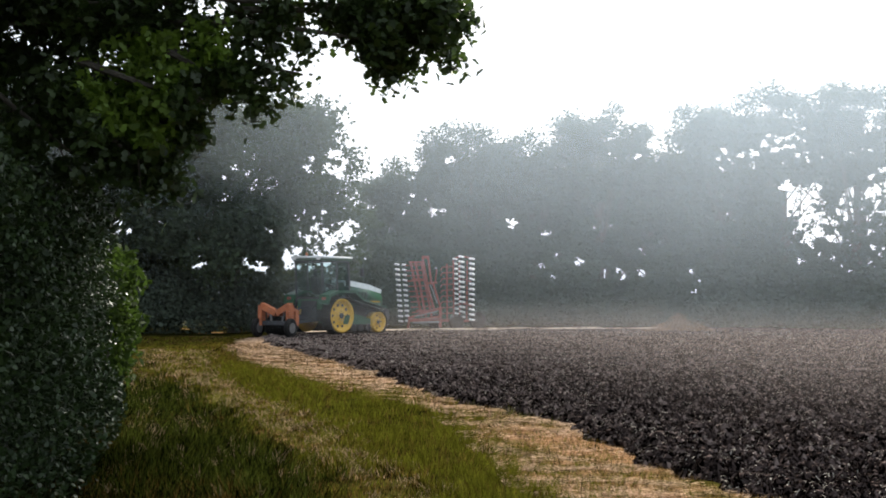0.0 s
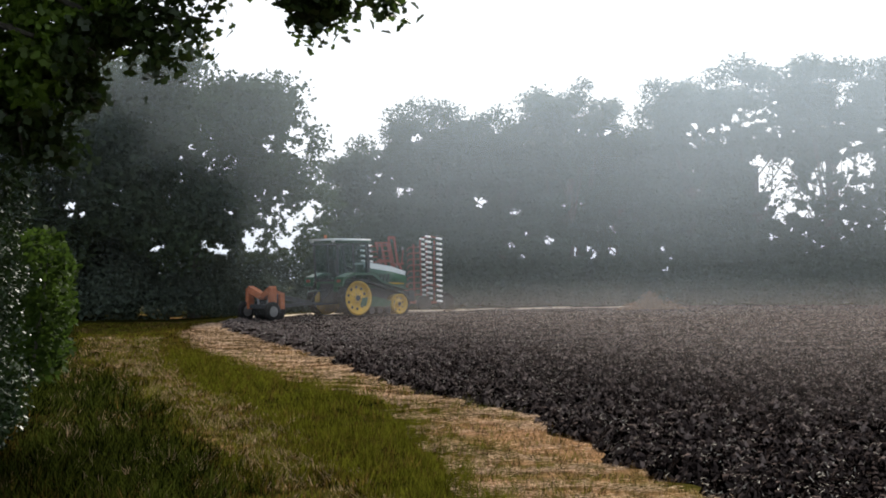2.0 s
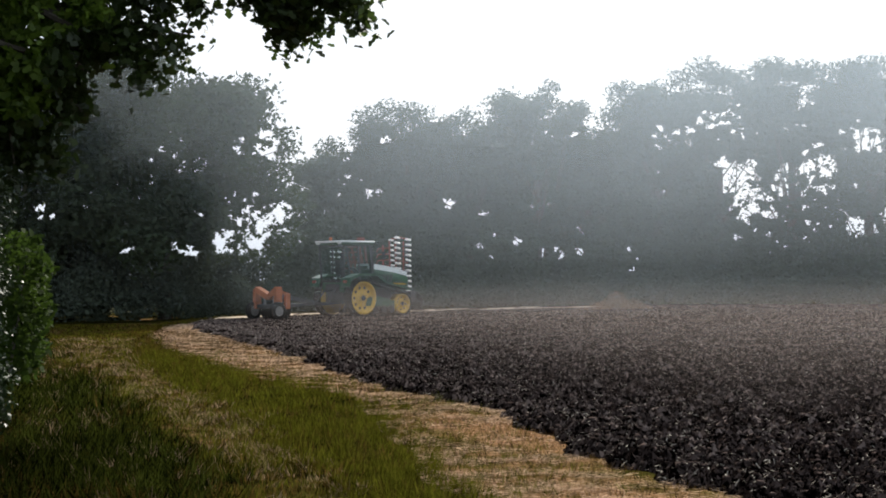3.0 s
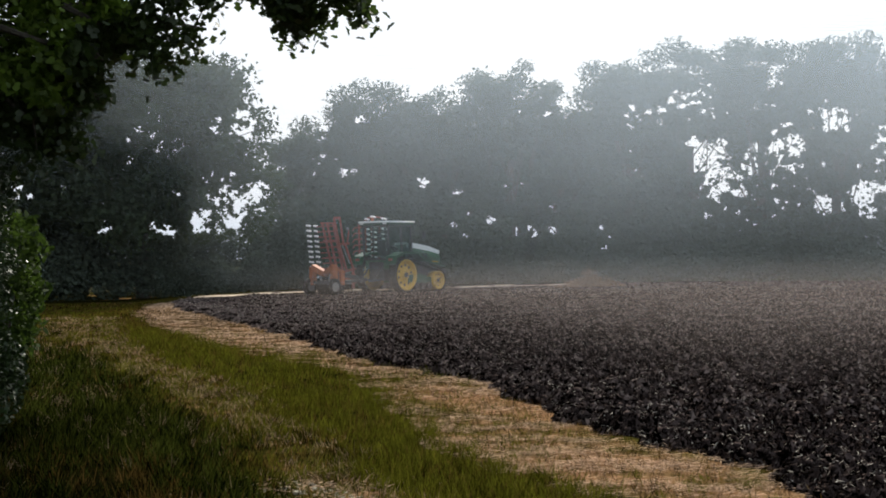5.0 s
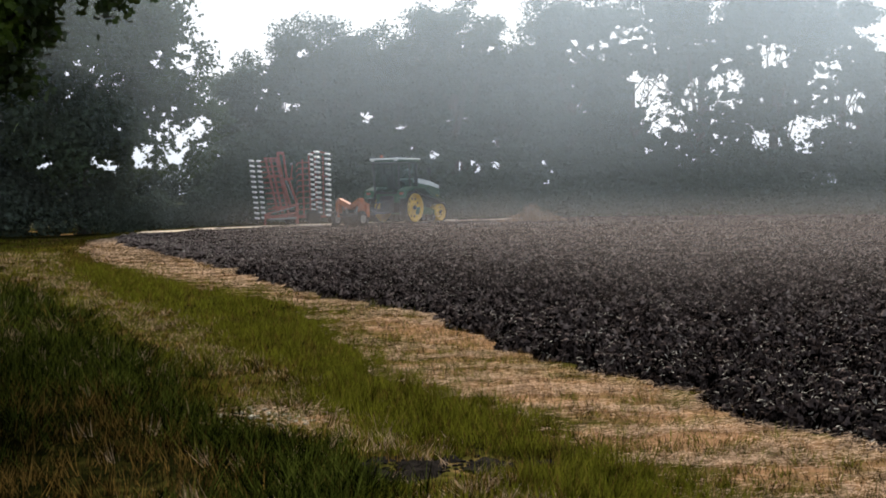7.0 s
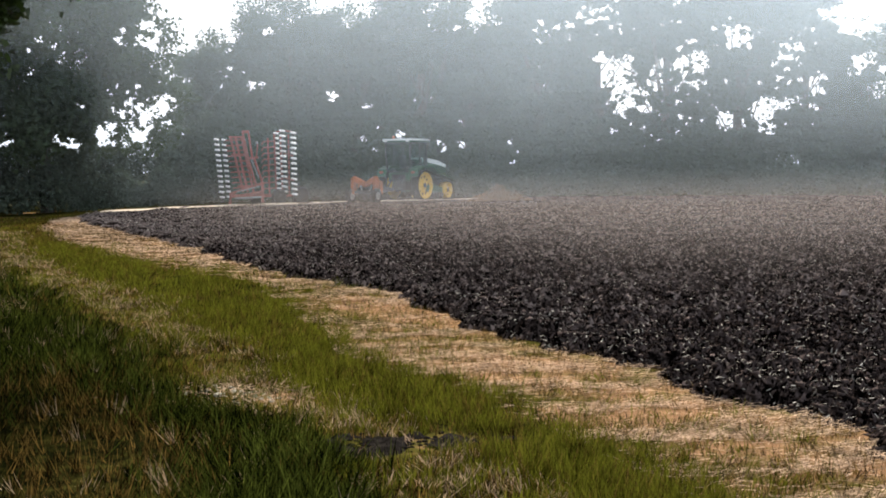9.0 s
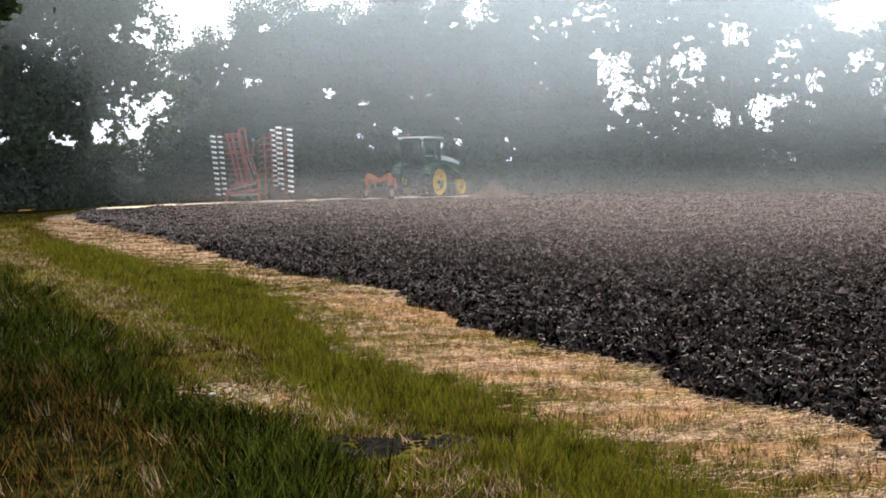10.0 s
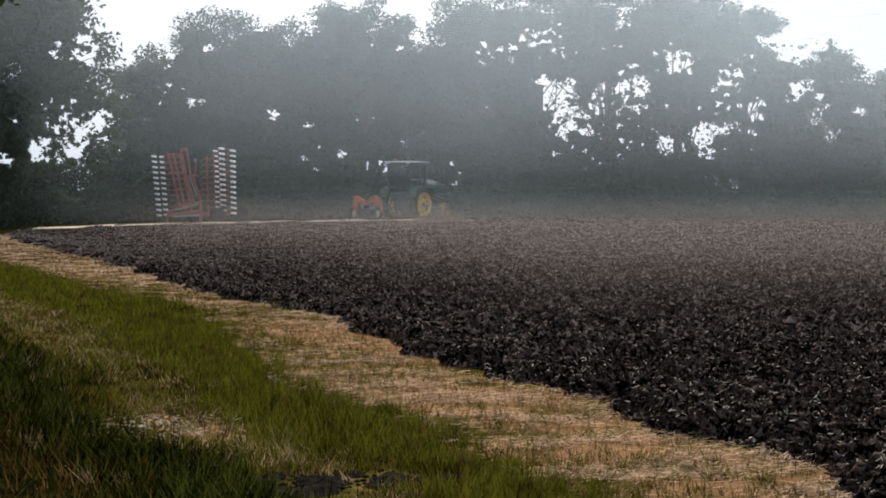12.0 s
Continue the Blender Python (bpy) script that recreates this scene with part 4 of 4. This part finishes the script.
def build_tractor():
    t = thing("tractor", "green tracked tractor with yellow wheels and a pale cab roof", "tractor")
    wheels = []
    R0, R1, X1 = 0.70, 0.42, 2.3
    Z0, Z1 = R0 + 0.1, R1 + 0.1
    for side in (-1, 1):
        y = side * 1.0
        outer = belt_outline((0, Z0), R0 + 0.09, (X1, Z1), R1 + 0.09)
        inner = belt_outline((0, Z0), R0 + 0.03, (X1, Z1), R1 + 0.03)
        bm = bmesh.new()
        n = len(outer)
        ring = []
        for (xo, zo), (xi, zi) in zip(outer, inner):
            ring.append([bm.verts.new(p) for p in ((xo, y - 0.23, zo), (xo, y + 0.23, zo), (xi, y + 0.23, zi), (xi, y - 0.23, zi))])
        for k in range(n):
            A, B = ring[k], ring[(k + 1) % n]
            for j in range(4):
                bm.faces.new((A[j], A[(j + 1) % 4], B[(j + 1) % 4], B[j]))
        belt = part("track_belt", bm, RUBBER, t, "dusty black rubber track belt")
        lug = None
        total = [0]
        for k in range(n):
            a_, b_ = outer[k], outer[(k + 1) % n]
            total.append(total[-1] + math.hypot(b_[0] - a_[0], b_[1] - a_[1]))
        for k in range(34):
            q = total[-1] * k / 34
            j = max(i for i in range(n) if total[i] <= q)
            a_, b_ = outer[j], outer[(j + 1) % n]
            f = (q - total[j]) / max(1e-6, total[j + 1] - total[j])
            px_, pz_ = a_[0] + (b_[0] - a_[0]) * f, a_[1] + (b_[1] - a_[1]) * f
            ang = math.degrees(math.atan2(b_[1] - a_[1], b_[0] - a_[0]))
            at = pose(px_, y, pz_, 0, -ang, 0)
            if lug is None:
                bm = bmesh.new()
                box(bm, (0, 0, 0), (0.06, 0.44, 0.05))
                lug = part("lug", bm, RUBBER, belt, "", at)
            else:
                shared("lug", lug.data, belt, at)
        wheels.append((wheel(t, 0, y, Z0, R0, 0.4, 10, side), R0 + 0.09))
        wheels.append((wheel(t, X1, y, Z1, R1, 0.4, 8, side), R1 + 0.09))
        for k in range(3):
            bm = bmesh.new()
            turned(bm, [(0.14, y - 0.2), (0.17, y - 0.17), (0.17, y + 0.17), (0.14, y + 0.2)], 16)
            part("roller", bm, BLACK, t, "small dark track roller", pose(0.72 + 0.46 * k, 0, 0.28))
        bm = bmesh.new()
        prism(bm, [(0.2, 0.45), (2.0, 0.4), (2.1, 0.62), (0.9, 0.86), (0.3, 0.8)], y - 0.08, y + 0.08)
        part("track_frame", bm, GREEN, t)
        bm = bmesh.new()
        prism(bm, [(-0.95, 1.28), (-0.85, 1.66), (-0.3, 1.84), (0.75, 1.84), (1.25, 1.5), (2.75, 1.16), (2.75, 1.1), (1.2, 1.42), (0.7, 1.74), (-0.25, 1.74), (-0.75, 1.58), (-0.87, 1.27)], y - 0.27, y + 0.27)
        part("fender", bm, GREEN, t, "long dark green fender over the track")
        bm = bmesh.new()
        box(bm, (-0.9, y, 1.5), (0.05, 0.22, 0.12), bevel=0.01)
        part("tail_light", bm, RED, t, "red tail light")
    # chassis
    bm = bmesh.new()
    prism(bm, [(-0.75, 0.55), (2.9, 0.5), (3.2, 0.7), (3.2, 1.15), (1.0, 1.3), (-0.75, 1.4)], -0.42, 0.42)
    part("chassis", bm, BLACK, t, "dark chassis and gearbox")
    # bonnet, sloping to the nose
    bm = bmesh.new()
    prof = [(0.95, 1.15), (3.2, 1.05), (3.42, 1.2), (3.45, 1.55), (3.3, 1.82), (2.5, 2.02), (1.4, 2.16), (0.95, 2.18)]
    prism(bm, prof, -0.43, 0.43)
    bmesh.ops.bevel(bm, geom=[e for e in bm.edges if abs(e.verts[0].co.y - e.verts[1].co.y) < 1e-4], offset=0.09, segments=3, affect="EDGES")
    part("bonnet", bm, GREEN, t, "green sloping bonnet", None, True)
    # White cap over the bonnet: its sunlit glint put into the colour.
    bm = bmesh.new()
    prism(bm, [(1.0, 2.04), (1.4, 2.02), (2.5, 1.88), (3.3, 1.68), (3.34, 1.9), (2.5, 2.11), (1.4, 2.25), (1.0, 2.27)], -0.438, 0.438)
    bmesh.ops.bevel(bm, geom=[e for e in bm.edges if abs(e.verts[0].co.y - e.verts[1].co.y) < 1e-4], offset=0.04, segments=2, affect="EDGES")
    part("bonnet_glint", bm, ROOF, t, "white cap for the glint along the bonnet")
    bm = bmesh.new()
    for k in range(6):
        box(bm, (1.3 + 0.2 * k, 0, 1.62), (0.12, 0.89, 0.34), bevel=0.01)
    part("side_grille", bm, BLACK, t, "black grille panels in the bonnet sides")
    for side in (-1, 1):
        bm = bmesh.new()
        prism(bm, [(1.0, 1.42), (3.2, 1.34), (3.2, 1.39), (1.0, 1.48)], side * 0.432 - 0.008, side * 0.432 + 0.008)
        part("stripe", bm, YELLOW, t, "yellow stripe along the bonnet")
        bm = bmesh.new()
        box(bm, (3.42, side * 0.25, 1.52), (0.06, 0.2, 0.13), bevel=0.02)
        part("headlight", bm, LAMP, t)
    bm = bmesh.new()
    for k in range(9):
        box(bm, (3.72, -0.36 + 0.09 * k, 0.82), (0.36, 0.075, 0.46), bevel=0.02)
    part("front_weight", bm, BLACK, t, "stack of dark front weights")
    bm = bmesh.new()
    box(bm, (3.4, 0, 0.8), (0.4, 0.5, 0.2), bevel=0.02)
    part("weight_bracket", bm, GREEN, t)
    bm = bmesh.new()
    rod(bm, (1.08, -0.5, 1.5), (1.08, -0.5, 2.9), 0.07, seg=14)
    rod(bm, (1.08, -0.5, 2.9), (1.02, -0.55, 3.08), 0.055, seg=14)
    rod(bm, (1.08, -0.5, 1.7), (1.08, -0.5, 2.4), 0.1, seg=14)
    part("exhaust", bm, BLACK, t, "black upright exhaust stack")
    # cab
    bm = bmesh.new()
    for side in (-1, 1):
        beam(bm, (-0.72, side * 0.72, 1.5), (-0.78, side * 0.78, 3.05), 0.08, 0.08)
        beam(bm, (0.05, side * 0.86, 1.5), (0.0, side * 0.84, 3.05), 0.06, 0.07)
        beam(bm, (0.92, side * 0.7, 1.55), (0.75, side * 0.76, 3.05), 0.07, 0.07)
        beam(bm, (-0.72, side * 0.75, 1.52), (0.92, side * 0.72, 1.52), 0.08, 0.08)
        beam(bm, (-0.78, side * 0.78, 3.02), (0.75, side * 0.78, 3.02), 0.08, 0.06)
    beam(bm, (-0.72, -0.75, 1.52), (-0.72, 0.75, 1.52), 0.08, 0.08)
    beam(bm, (0.92, -0.72, 1.55), (0.92, 0.72, 1.55), 0.08, 0.08)
    part("cab_frame", bm, BLACK, t, "dark cab frame with slim pillars")
    bm = bmesh.new()
    prism(bm, [(-0.7, 1.05), (0.95, 1.05), (0.95, 1.55), (-0.7, 1.55)], -0.68, 0.68)
    part("cab_floor", bm, GREEN, t)
    for nm, pts in (("side_window", [(-0.72, 0.79, 1.56), (0.02, 0.87, 1.56), (-0.02, 0.84, 3.0), (-0.77, 0.79, 3.0)]), ("door_window", [(0.08, 0.87, 1.56), (0.9, 0.74, 1.56), (0.76, 0.78, 3.0), (0.02, 0.84, 3.0)])):
        for side in (-1, 1):
            bm = bmesh.new()
            bm.faces.new([bm.verts.new((x, side * y, z)) for x, y, z in pts])
            bmesh.ops.solidify(bm, geom=bm.faces[:], thickness=0.012)
            part(nm, bm, GLASS, t, "greenish cab glass")
    for nm, xb, xt in (("rear_window", -0.74, -0.8), ("windscreen", 0.94, 0.77)):
        bm = bmesh.new()
        bm.faces.new([bm.verts.new(p) for p in ((xb, -0.7, 1.58), (xb, 0.7, 1.58), (xt, 0.74, 3.0), (xt, -0.74, 3.0))])
        bmesh.ops.solidify(bm, geom=bm.faces[:], thickness=0.012)
        part(nm, bm, GLASS, t, "greenish cab glass")
    bm = bmesh.new()
    box(bm, (0.0, 0, 3.13), (1.86, 1.76, 0.15), bevel=0.05)
    part("roof", bm, GREEN, t, "dark green cab roof", None, True)
    bm = bmesh.new()
    box(bm, (0.0, 0, 3.2), (1.9, 1.8, 0.085), bevel=0.025)
    part("roof_top", bm, ROOF, t, "pale top of the cab roof", None, True)
    bm = bmesh.new()
    box(bm, (0.0, 0, 3.06), (1.7, 1.6, 0.07), bevel=0.02)
    part("roof_lining", bm, BLACK, t)
    for x_, side in ((0.93, -1), (0.93, 1), (-0.93, -1), (-0.93, 1)):
        bm = bmesh.new()
        box(bm, (x_, side * 0.7, 3.14), (0.07, 0.22, 0.1), bevel=0.02)
        part("work_light", bm, LAMP, t)
    bm = bmesh.new()
    rod(bm, (-0.3, 0.6, 3.24), (-0.3, 0.6, 3.42), 0.06, seg=12)
    part("beacon", bm, ORANGE, t, "orange roof beacon")
    for side in (-1, 1):
        bm = bmesh.new()
        rod(bm, (0.85, side * 0.8, 2.75), (1.0, side * 1.3, 2.75), 0.018, seg=6)
        box(bm, (1.0, side * 1.36, 2.6), (0.05, 0.2, 0.36), bevel=0.02)
        part("mirror", bm, BLACK, t, "black side mirror on an arm")
    bm = bmesh.new()
    box(bm, (-0.1, 0, 1.75), (0.5, 0.5, 0.14), bevel=0.05)
    box(bm, (-0.36, 0, 2.1), (0.14, 0.48, 0.65), (0, -8, 0), bevel=0.05)
    part("seat", bm, BLACK, t, "dark empty driver's seat")
    bm = bmesh.new()
    rod(bm, (0.75, 0, 1.5), (0.5, 0, 2.0), 0.05, seg=8)
    turned(bm, [(0.19, -0.02), (0.21, 0), (0.19, 0.02)], 20, pose(0.5, 0, 2.02, 0, 30, 0) @ pose(0, 0, 0, 90, 0, 0))
    part("steering_wheel", bm, BLACK, t)
    bm = bmesh.new()
    for k in range(4):
        box(bm, (0.75, -0.78, 0.55 + 0.28 * k), (0.36, 0.24, 0.03), bevel=0.005)
    rod(bm, (0.58, -0.72, 0.5), (0.58, -0.72, 1.5), 0.018, seg=6)
    rod(bm, (0.92, -0.72, 0.5), (0.92, -0.72, 1.5), 0.018, seg=6)
    part("steps", bm, BLACK, t, "black cab steps")
    bm = bmesh.new()
    for side in (-1, 1):
        beam(bm, (-0.7, side * 0.4, 0.6), (-1.7, side * 0.42, 0.55), 0.06, 0.1)
        beam(bm, (-0.75, side * 0.35, 1.25), (-1.3, side * 0.42, 0.6), 0.05, 0.05)
    rod(bm, (-0.7, 0, 1.15), (-1.7, 0, 1.05), 0.035, seg=8)
    part("hitch", bm, BLACK, t, "dark three-point hitch")
    return t, wheels


# ---- the trailed orange press ----
def build_press():
    t = thing("soil_press", "orange trailed soil press with black tyres behind the tractor", "farm implement")
    for side in (-1, 1):
        bm = bmesh.new()
        beam(bm, (0.0, side * 0.81, 0.5), (0.0, side * 0.81, 1.38), 0.3, 0.2)
        beam(bm, (0.02, side * 0.83, 1.36), (0.15, side * 0.05, 1.02), 0.32, 0.26)
        beam(bm, (0.5, side * 0.76, 0.5), (0.5, side * 0.76, 1.18), 0.22, 0.16)
        beam(bm, (0.0, side * 0.78, 1.3), (0.5, side * 0.76, 1.14), 0.12, 0.12)
        part("side_frame", bm, ORANGE, t, "orange folded side frame")
        bm = bmesh.new()
        turned(bm, [(0.2, -0.11), (0.33, -0.11), (0.37, -0.07), (0.37, 0.07), (0.33, 0.11), (0.2, 0.11)], 24)
        w = part("wheel", bm, RUBBER, t, "muddy black tyre", pose(-0.1, side * 0.94, 0.37), True)
        bm = bmesh.new()
        turned(bm, [(0.2, -0.1), (0.2, 0.1), (0.08, 0.12)], 18)
        part("rim", bm, STEEL, w, "worn grey rim")
    bm = bmesh.new()
    beam(bm, (0.1, 0, 1.05), (2.6, 0, 0.62), 0.14, 0.18)
    beam(bm, (0.75, -0.5, 0.55), (2.4, 0, 0.6), 0.1, 0.12)
    beam(bm, (0.75, 0.5, 0.55), (2.4, 0, 0.6), 0.1, 0.12)
    part("drawbar", bm, BLACK, t, "dark earth-caked drawbar")
    bm = bmesh.new()
    beam(bm, (0.0, -0.85, 0.55), (0.0, 0.85, 0.55), 0.16, 0.16)
    beam(bm, (0.6, -0.8, 0.6), (0.6, 0.8, 0.6), 0.14, 0.14)
    part("cross_beam", bm, BLACK, t, "dark earth-caked cross beams")
    for k in range(9):
        bm = bmesh.new()
        turned(bm, [(0.12, -0.08), (0.36, -0.06), (0.42, 0.0), (0.36, 0.06), (0.12, 0.08)], 20)
        part("press_ring", bm, RUBBER, t, "dark earth-caked press ring", pose(0.42, -0.6 + 0.15 * k, 0.42))
    bm = bmesh.new()
    rod(bm, (0.42, -0.78, 0.42), (0.42, 0.78, 0.42), 0.04, seg=8)
    part("axle", bm, STEEL, t)
    for side in (-1, 1):
        bm = bmesh.new()
        rod(bm, (0.1, side * 0.3, 0.6), (0.12, side * 0.45, 1.1), 0.05, seg=8)
        part("ram", bm, STEEL, t, "grey hydraulic ram")
    for ob in t.children:  # a narrow machine
        ob.data.transform(Matrix.Diagonal((1, 0.8, 0.9 if ob.name.startswith("side_frame") else 1, 1)))
        ob.matrix_basis = Matrix.Translation((ob.matrix_basis.translation.x, ob.matrix_basis.translation.y * 0.8, ob.matrix_basis.translation.z))
    return t


# ---- the folded harrow that stands beside the track ----
def build_harrow():
    t = thing("harrow", "red folded harrow with upright stacks of pale rings", "farm implement", pose(-0.45, 57.2, 0.06, 0, 0, -2))

    def stack(x0, x1, y, top, n, pitch, r):
        """One folded wing: a shaft of rings, leaning a little."""
        w = None
        bm = bmesh.new()
        beam(bm, (x0, y, top + 0.05), (x1, y, top - n * pitch), 0.05, 0.05)
        w = part("ring_shaft", bm, BLACK, t, "dark upright shaft of rings")
        bm = bmesh.new()
        turned(bm, [(r * 0.35, -0.035), (r * 0.8, -0.045), (r, -0.016), (r, 0.016), (r * 0.8, 0.045), (r * 0.35, 0.035)], 16, pose(0, 0, 0, 90, 0, 0))
        first = part("ring", bm, WHITE, w, "pale worn ring", pose(x0, y, top, 0, 8, 0), True)
        for k in range(1, n):
            f = k / n
            shared("ring", first.data, w, pose(x0 + (x1 - x0) * f, y, top - pitch * k, rng.normal(0, 3), 8 + rng.normal(0, 3), 0))

    stack(-1.86, -1.62, -0.5, 3.18, 12, 0.255, 0.13)
    stack(-1.56, -1.36, 0.3, 3.18, 12, 0.255, 0.12)
    stack(0.98, 1.1, 0.6, 3.5, 12, 0.25, 0.13)
    stack(1.3, 1.38, 0.1, 3.6, 13, 0.25, 0.16)
    stack(1.84, 1.86, -0.5, 3.48, 13, 0.25, 0.15)
    bm = bmesh.new()
    for x0, x1, y, z in ((0.98, 1.84, 0.1, 3.55), (0.98, 1.84, 0.1, 2.4), (1.0, 1.86, 0.1, 1.2)):
        beam(bm, (x0, y + 0.5, z), ((x0 + x1) / 2, y, z + 0.06), 0.05, 0.06)
        beam(bm, ((x0 + x1) / 2, y, z + 0.06), (x1, y - 0.6, z - 0.05), 0.05, 0.06)
    beam(bm, (1.25, 0.25, 0.5), (1.2, 0.25, 3.4), 0.08, 0.08)
    beam(bm, (1.6, -0.1, 0.5), (1.6, -0.1, 3.4), 0.08, 0.08)
    part("wing_frame", bm, RED, t, "faded red frame of the folded wing")
    for k in range(11):
        bm = bmesh.new()
        beam(bm, (1.02, 0.5, 0.65 + 0.25 * k), (1.84, -0.45, 0.68 + 0.25 * k), 0.03, 0.05)
        part("tine_bar", bm, BLACK, t, "dark cross bar of the wing")
    bm = bmesh.new()
    for x0, x1 in ((-1.32, -1.0), (-1.08, -0.78), (-0.78, -0.5)):
        beam(bm, (x1 + 0.35, 0, 0.6), (x0 + 0.1, -0.1, 3.35), 0.1, 0.1)
    for z, dx in ((3.3, 0.0), (2.45, 0.13), (1.6, 0.27), (0.9, 0.38)):
        beam(bm, (-1.3 + dx, -0.08, z), (-0.6 + dx, -0.08, z), 0.09, 0.09)
    part("wing_frame", bm, RED, t, "faded red ladder frame of the folded wing")
    for k in range(10):
        bm = bmesh.new()
        z = 0.8 + 0.26 * k
        beam(bm, (-1.5 + 0.04 * (9 - k), 0.1, z), (-0.4 - 0.05 * k + 0.3, 0.3, z + 0.05), 0.045, 0.06)
        part("tine_bar", bm, RED, t, "thin red tine bar")
    for k in range(9):  # spring tines between the two wings
        bm = bmesh.new()
        z = 0.75 + 0.29 * k
        rod(bm, (0.35, 0.2, z), (0.95, 0.35, z + 0.04), 0.025, seg=6)
        rod(bm, (0.35, 0.2, z), (0.28, 0.1, z - 0.16), 0.022, seg=6)
        part("tine", bm, RED, t, "bent red spring tine")
    bm = bmesh.new()
    beam(bm, (0.62, 0.3, 0.5), (0.58, 0.3, 3.25), 0.08, 0.08)
    beam(bm, (0.95, 0.4, 0.5), (0.9, 0.4, 3.45), 0.08, 0.08)
    part("wing_frame", bm, RED, t, "faded red upright of the folded wing")
    bm = bmesh.new()
    beam(bm, (-0.62, -0.15, 3.55), (-0.36, -0.15, 2.2), 0.1, 0.1)
    beam(bm, (-0.34, -0.15, 3.55), (-0.16, -0.15, 2.2), 0.1, 0.1)
    beam(bm, (-0.65, -0.15, 3.55), (-0.3, -0.15, 3.55), 0.12, 0.14)
    beam(bm, (-0.5, -0.15, 2.25), (0.12, -0.15, 2.3), 0.09, 0.1)
    beam(bm, (0.1, -0.15, 2.95), (0.02, -0.15, 2.3), 0.06, 0.06)
    beam(bm, (-0.1, -0.15, 2.3), (0.32, -0.2, 1.0), 0.08, 0.09)
    beam(bm, (-0.4, -0.15, 2.3), (0.0, -0.2, 0.9), 0.1, 0.1)
    part("mast", bm, RED, t, "red lifting mast")
    bm = bmesh.new()
    rod(bm, (-0.22, -0.2, 2.2), (0.12, -0.22, 1.3), 0.03, seg=10)
    rod(bm, (0.05, -0.2, 2.95), (0.05, -0.2, 3.08), 0.07, seg=10)
    part("ram", bm, STEEL, t, "pale hydraulic ram")
    bm = bmesh.new()
    beam(bm, (-1.3, -0.2, 0.42), (1.4, 0.0, 0.42), 0.16, 0.16)
    beam(bm, (-1.2, -0.9, 0.55), (0.35, -0.2, 1.05), 0.09, 0.1)
    beam(bm, (-1.15, -1.0, 0.4), (0.3, -0.5, 0.62), 0.09, 0.1)
    beam(bm, (0.3, -0.5, 0.1), (0.3, -0.3, 1.05), 0.14, 0.14)
    beam(bm, (-1.25, -0.9, 0.05), (-1.2, -0.9, 0.6), 0.1, 0.1)
    beam(bm, (1.0, 0.0, 0.35), (2.1, 0.3, 0.45), 0.1, 0.12)
    part("base_frame", bm, RED, t, "muddy red base frame")
    bm = bmesh.new()
    rod(bm, (-1.0, -1.0, 0.32), (0.25, -0.6, 0.36), 0.045, seg=10)
    rod(bm, (-0.9, -1.0, 0.62), (0.2, -0.4, 0.9), 0.025, seg=8)
    part("draw_tube", bm, STEEL, t, "pale worn steel tube")
    for x, y, r in ((2.15, 0.3, 0.46), (1.1, -0.5, 0.4), (0.0, 0.5, 0.4)):
        bm = bmesh.new()
        turned(bm, [(r * 0.5, -0.14), (r * 0.9, -0.14), (r, -0.08), (r, 0.08), (r * 0.9, 0.14), (r * 0.5, 0.14)], 24)
        w = part("wheel", bm, RUBBER, t, "muddy black tyre", pose(x, y, r - 0.05, 0, 0, 35), True)
        bm = bmesh.new()
        turned(bm, [(r * 0.5, -0.1), (r * 0.48, 0.1), (r * 0.15, 0.13)], 18)
        part("rim", bm, STEEL, w, "worn grey rim")
    return t


harrow = build_harrow()
tractor, tractor_wheels = build_tractor()
press = build_press()

# time, x, y, heading in degrees to the right of straight ahead
TRACTOR_PATH = [
    (0.0, -5.11, 47.92, 38), (1.0, -4.27, 48.59, 44), (1.5, -3.63, 48.93, 47), (2.5, -2.18, 49.93, 47), (4.5, 0.63, 52.19, 44), (5.5, 2.21, 53.67, 42),
    (6.5, 3.95, 56.06, 41), (7.5, 5.43, 57.94, 40), (9.5, 7.99, 61.19, 41), (10.5, 9.15, 62.60, 42), (12.0, 11.28, 64.49, 45),
]
PRESS_PATH = [
    (0.0, -6.5, 44.4, 26), (1.5, -6.0, 45.1, 37), (2.5, -5.2, 46.2, 44), (4.5, -1.95, 49.2, 45), (5.5, -0.8, 50.3, 44), (6.5, 1.3, 52.2, 42), (9.5, 5.3, 57.0, 38), (10.5, 6.35, 58.3, 38), (12.0, 8.4, 60.8, 42),
]


def along(path, t):
    """Place and heading at a time, read smoothly from a path."""
    q = np.array(path, float)
    return [float(np.interp(t, q[:, 0], np.convolve(np.pad(q[:, k], 1, mode="edge"), (0, 1, 0), "valid"))) for k in (1, 2, 3)]


def motions():
    walk(tractor, [(t, pose(x, y, 0.05, 0, 0, 90 - h)) for t, x, y, h in TRACTOR_PATH])
    walk(press, [(t, pose(x, y, 0.05, 0, 0, 90 - h)) for t, x, y, h in PRESS_PATH])
    steps = np.arange(0, 12.001, 0.25)
    gone = [0.0]
    for a_, b_ in zip(steps, steps[1:]):
        (x0, y0, _), (x1, y1, _) = along(TRACTOR_PATH, a_), along(TRACTOR_PATH, b_)
        gone.append(gone[-1] + math.hypot(x1 - x0, y1 - y0))
    for w, r in tractor_wheels:
        at = w.matrix_basis.translation.copy()
        walk(w, [(float(t), Matrix.Translation(at) @ Matrix.Rotation(g / r, 4, "Y")) for t, g in zip(steps, gone)])


motions()
